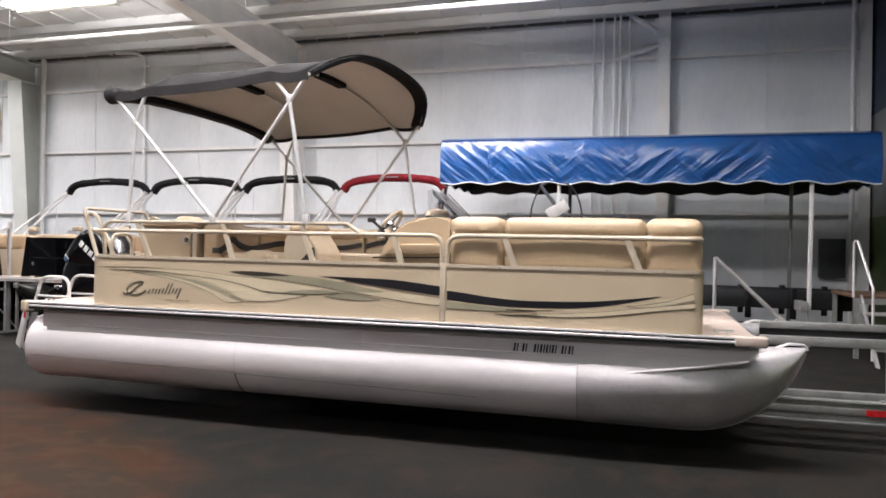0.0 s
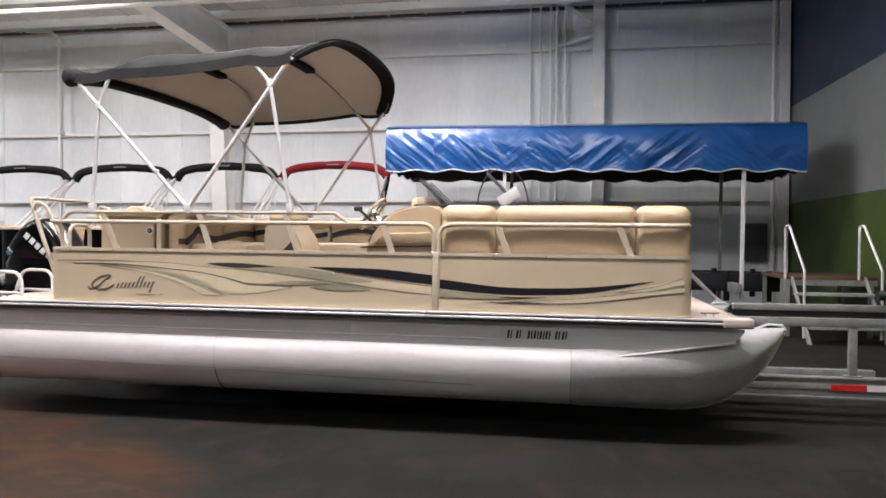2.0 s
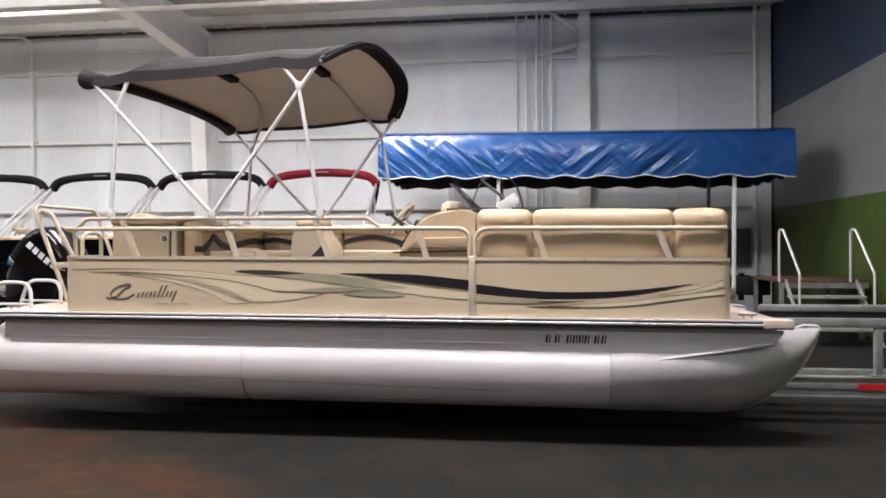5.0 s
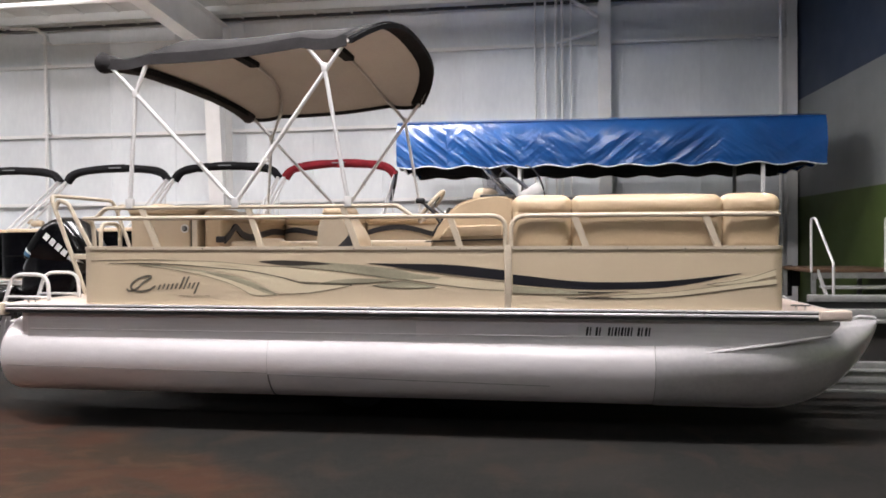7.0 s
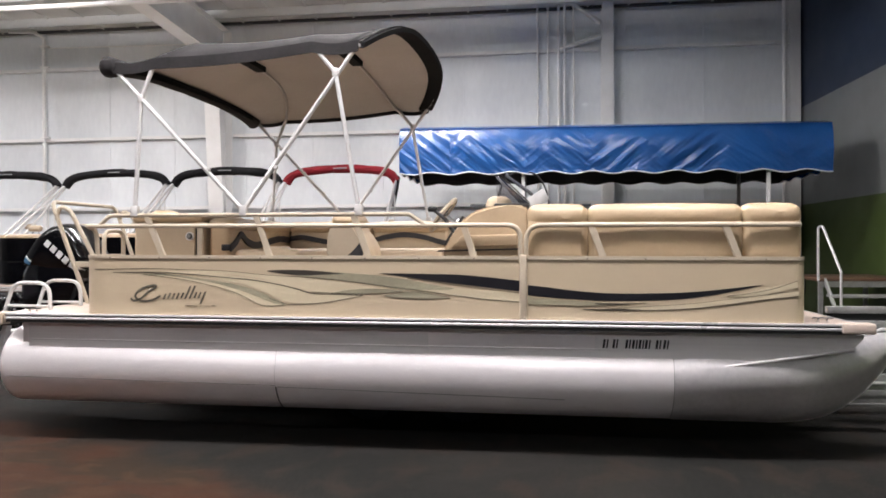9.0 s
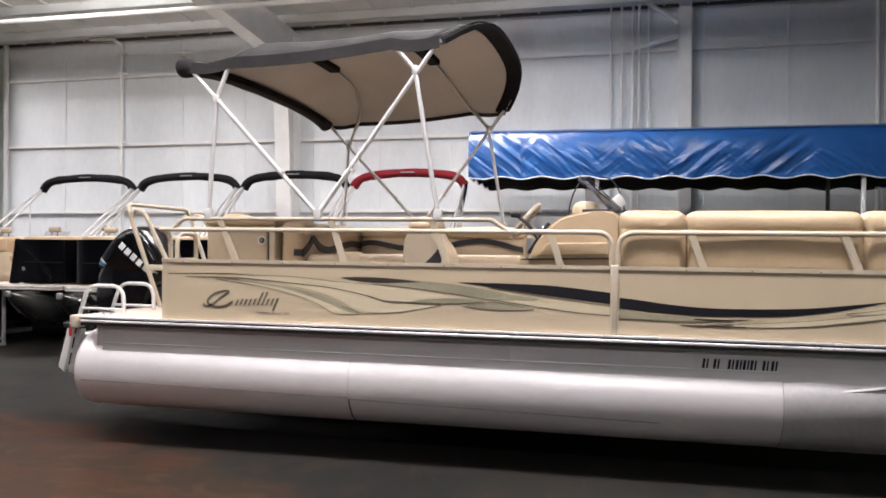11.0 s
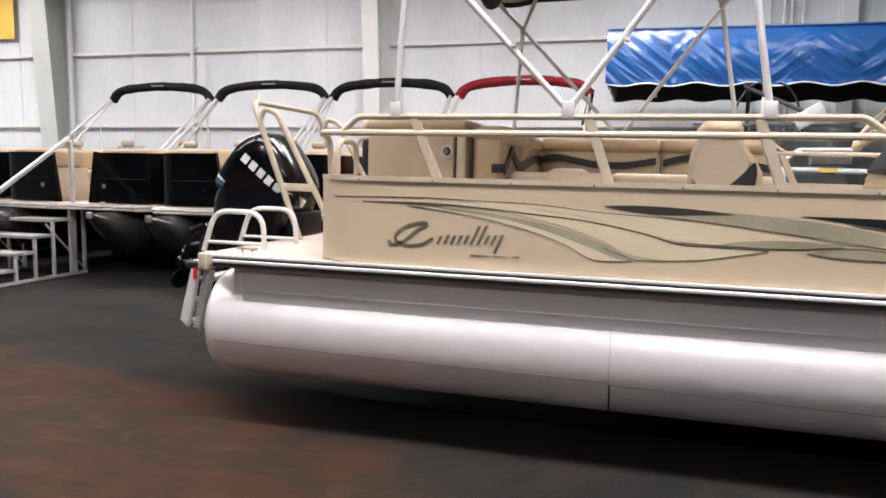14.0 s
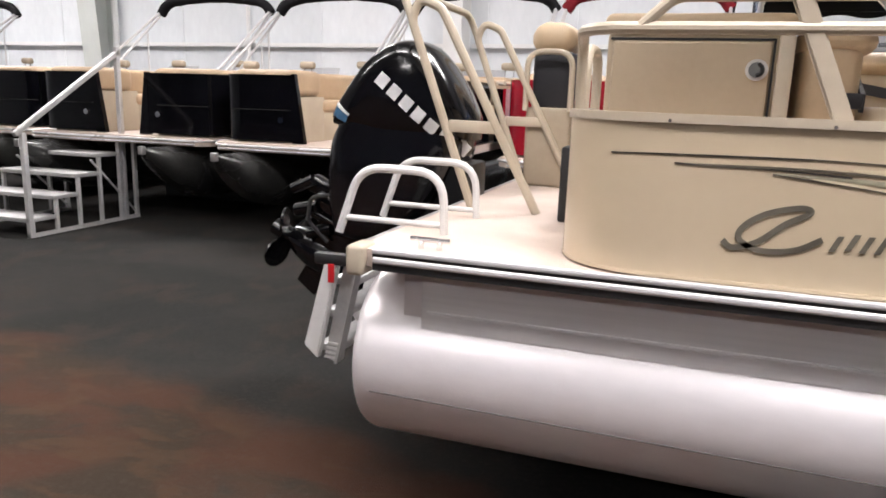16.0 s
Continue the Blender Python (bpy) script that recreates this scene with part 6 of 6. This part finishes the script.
for y in (12.95, 14.75):
    part("base_beam", boxes((-3.4, 2.9, y - 0.06, y + 0.06, 0.10, 0.25), bevel=0.01), GALV, lift)
for y in (13.30, 14.40):
    part("bunk_board", boxes((-2.6, 3.1, y - 0.11, y + 0.11, 0.62, 0.93), bevel=0.02), BLACK_LINER, lift, "black carpeted bunk board")
    for x in (0.6, 1.5, 2.2, 2.9):
        part("bunk_bracket", boxes((x - 0.05, x + 0.05, y - 0.16, y - 0.11, 0.45, 0.98), bevel=0.01), MOTOR_MATT, lift, "dark bunk bracket")
for x in (-1.72, 2.27):
    part("cradle_beam", boxes((x - 0.06, x + 0.06, 12.6, 14.81, 0.62, 0.78), bevel=0.01), GALV, lift)
part("control_box", box(bmesh.new(), -0.17, 0.17, -0.02, 0.02, -0.09, 0.09, 0.006, 2, Matrix.Translation((-1.49, 11.0, 2.13)) @ Matrix.Rotation(radians(-32), 4, "Y")), WHITE_COAT, lift, "white control card")
part("card_arm", tubes([(-1.50, 11.03, 2.16), (-1.62, 11.4, 2.28), (-2.0, 12.62, 2.64), (-2.0, 12.9, 2.74)], r=0.028, bend=0.1), BLACK_TRIM, lift, "dark arm holding the control card")
for s in (-1, 1):
    part("cable_loop", tubes([(-1.72 + s * (0.10 + 0.36 * math.sin(a)), 12.6, 1.95 + 0.75 * math.cos(a)) for a in (k * 0.145 for k in range(12))], r=0.014), BLACK_TRIM, lift, "dark hanging cable")

# ---- trailer with winch post at the bow ----
tr = thing("boat_trailer", "galvanised boat trailer with winch post and reflectors", "trailer", (1.2, 6.2, 0))
part("main_beam", boxes((-5.2, 2.05, 6.055, 6.12, 0.235, 0.385), (-5.2, 2.05, 6.04, 6.125, 0.225, 0.245), (-5.2, 2.05, 6.04, 6.125, 0.382, 0.400), (-5.2, 2.05, 6.047, 6.06, 0.295, 0.345), bevel=0.005), GALV, tr)
part("main_beam", boxes((-5.2, 2.05, 6.62, 6.70, 0.265, 0.365), bevel=0.008), GALV, tr)
for y in (6.08, 6.66):
    for x in (-4.4, -3.0, -1.6, -0.2):
        part("upright", boxes((x - 0.03, x + 0.03, y - 0.03, y + 0.03, 0.36, 0.76)), GALV, tr)
    part("bunk", boxes((-5.0, 0.3, y - 0.05, y + 0.05, 0.76, 0.815), bevel=0.008), BLACK_TRIM, tr)
for x in (-2.9, -2.1):
    part("axle", tubes([(x, 5.98, 0.26), (x, 6.76, 0.26)], r=0.03), GALV, tr)
    for y in (6.20, 6.54):
        part("wheel", disc(bmesh.new(), (x, y, 0.26), (0, 1, 0), 0.26, 0.16, 28), BLACK_TRIM, tr)
part("reflector", boxes((1.49, 1.755, 6.042, 6.047, 0.297, 0.345)), RED_REFLECT, tr, "red reflective tape", 0)
part("reflector", boxes((1.76, 1.93, 6.042, 6.047, 0.297, 0.345)), WHITE_REFLECT, tr, "white reflective tape", 0)
part("bunk_beam", boxes((0.75, 1.96, 6.10, 6.16, 0.925, 0.980), bevel=0.008), GALV, tr)
part("bunk_beam", boxes((0.75, 1.96, 6.06, 6.13, 0.800, 0.872), bevel=0.008), GALV, tr)
part("bunk_lip", boxes((0.75, 1.92, 6.12, 6.14, 0.872, 0.925)), BLACK_TRIM, tr)
part("post", boxes((1.635, 1.695, 6.07, 6.12, 0.385, 0.805), bevel=0.006), GALV, tr)
part("post_foot", boxes((1.60, 1.74, 6.06, 6.13, 0.40, 0.412), bevel=0.003), GALV, tr)
part("tape_tab", boxes((0.70, 0.765, 6.036, 6.04, 0.305, 0.35)), WHITE_REFLECT, tr, "small white tape tab", 0)
wp = part("winch_post", boxes((1.955, 2.045, 6.06, 6.15, 0.26, 1.02), bevel=0.012), GALV, tr)
part("winch_housing", boxes((1.93, 2.075, 6.04, 6.17, 1.01, 1.20), bevel=0.03, seg=3), ALUM_DULL, wp, "grey winch housing")
part("winch_drum", disc(bmesh.new(), (2.01, 6.02, 1.12), (0, 1, 0), 0.055, 0.05, 18), ALUM_DULL, wp)
part("crank_handle", tubes([(2.01, 5.99, 1.12), (2.01, 5.96, 1.12), (2.06, 5.95, 1.23), (2.06, 5.90, 1.23)], r=0.012, bend=0.02), BLACK_TRIM, wp, "black crank handle")
part("bow_stop", tubes([(1.93, 6.08, 1.06), (1.84, 6.08, 1.06)], r=0.04, seg=14), BLACK_TRIM, wp, "black rubber bow stop")
part("jack_tube", tubes([(2.02, 6.0, 0.05), (2.02, 6.0, 0.62)], r=0.03), GALV, tr)
part("jack_foot", boxes((1.96, 2.08, 5.94, 6.06, 0.0, 0.03), bevel=0.006), GALV, tr)

# ---- platform and steps by the east wall ----
pf = thing("display_platform", "low display platform with an orange wooden top", "platform", (3.2, 12.6, 0))
part("top", boxes((2.78, 4.1, 11.75, 13.2, 0.89, 0.94), bevel=0.006), WOOD, pf, "orange stained wooden top")
for x in (2.82, 4.02):
    for y in (11.8, 13.1):
        part("leg", boxes((x - 0.03, x + 0.03, y - 0.03, y + 0.03, 0, 0.90)), GALV, pf)
part("apron", boxes((2.78, 4.1, 11.76, 11.80, 0.80, 0.89)), GALV, pf)
for x in (2.76, 3.82):
    part("handrail", tubes([(x, 11.72, 0.9), (x, 11.72, 1.72), (x + 0.02, 11.60, 1.72), (x + 0.12, 11.2, 1.05), (x + 0.12, 11.2, 0.05)], r=0.019, bend=0.06), ALUM, pf, "bent aluminium handrail")
for k in range(3):
    part("tread", boxes((2.86, 3.93, 10.85 + 0.28 * k, 11.13 + 0.28 * k, 0.22 + 0.22 * k, 0.26 + 0.22 * k), bevel=0.005), TREAD_ALUM, pf)
for x in (2.87, 3.92):
    bm = bmesh.new()
    prism(bm, [(10.85, 0.0), (10.97, 0.0), (11.75, 0.86), (11.75, 0.94)], 0, x - 0.015, x + 0.015)
    part("stringer", bm, STEP_ALUM, pf)

whole("electrical_panel", boxes((3.30, 3.77, 16.55, 16.80, 1.05, 1.86), bevel=0.01), GREY_BOX, "dark grey electrical panel on the wall", "panel box")

# banner on the far wall
bn = thing("wall_banner", "yellow hanging banner with a round dark emblem", "banner", (-19.9, 16.6, 4.5))
part("cloth", boxes((-21.2, -18.68, 16.63, 16.64, 4.55, 5.60)), YELLOW, bn, "", 0)
for x in (-21.0, -18.9):
    part("hanging_cord", tubes([(x, 16.635, 5.58), (x, 16.70, 5.92)], r=0.006, seg=6), DECAL_WHITE, bn)
part("emblem", disc(bmesh.new(), (-19.72, 16.622, 5.16), (0, 1, 0), 0.36, 0.012, 28), GREY_BOX, bn, "round dark emblem")
part("emblem_ring", disc(bmesh.new(), (-19.80, 16.612, 5.24), (0, 1, 0), 0.17, 0.010, 24), DECAL_WHITE, bn)
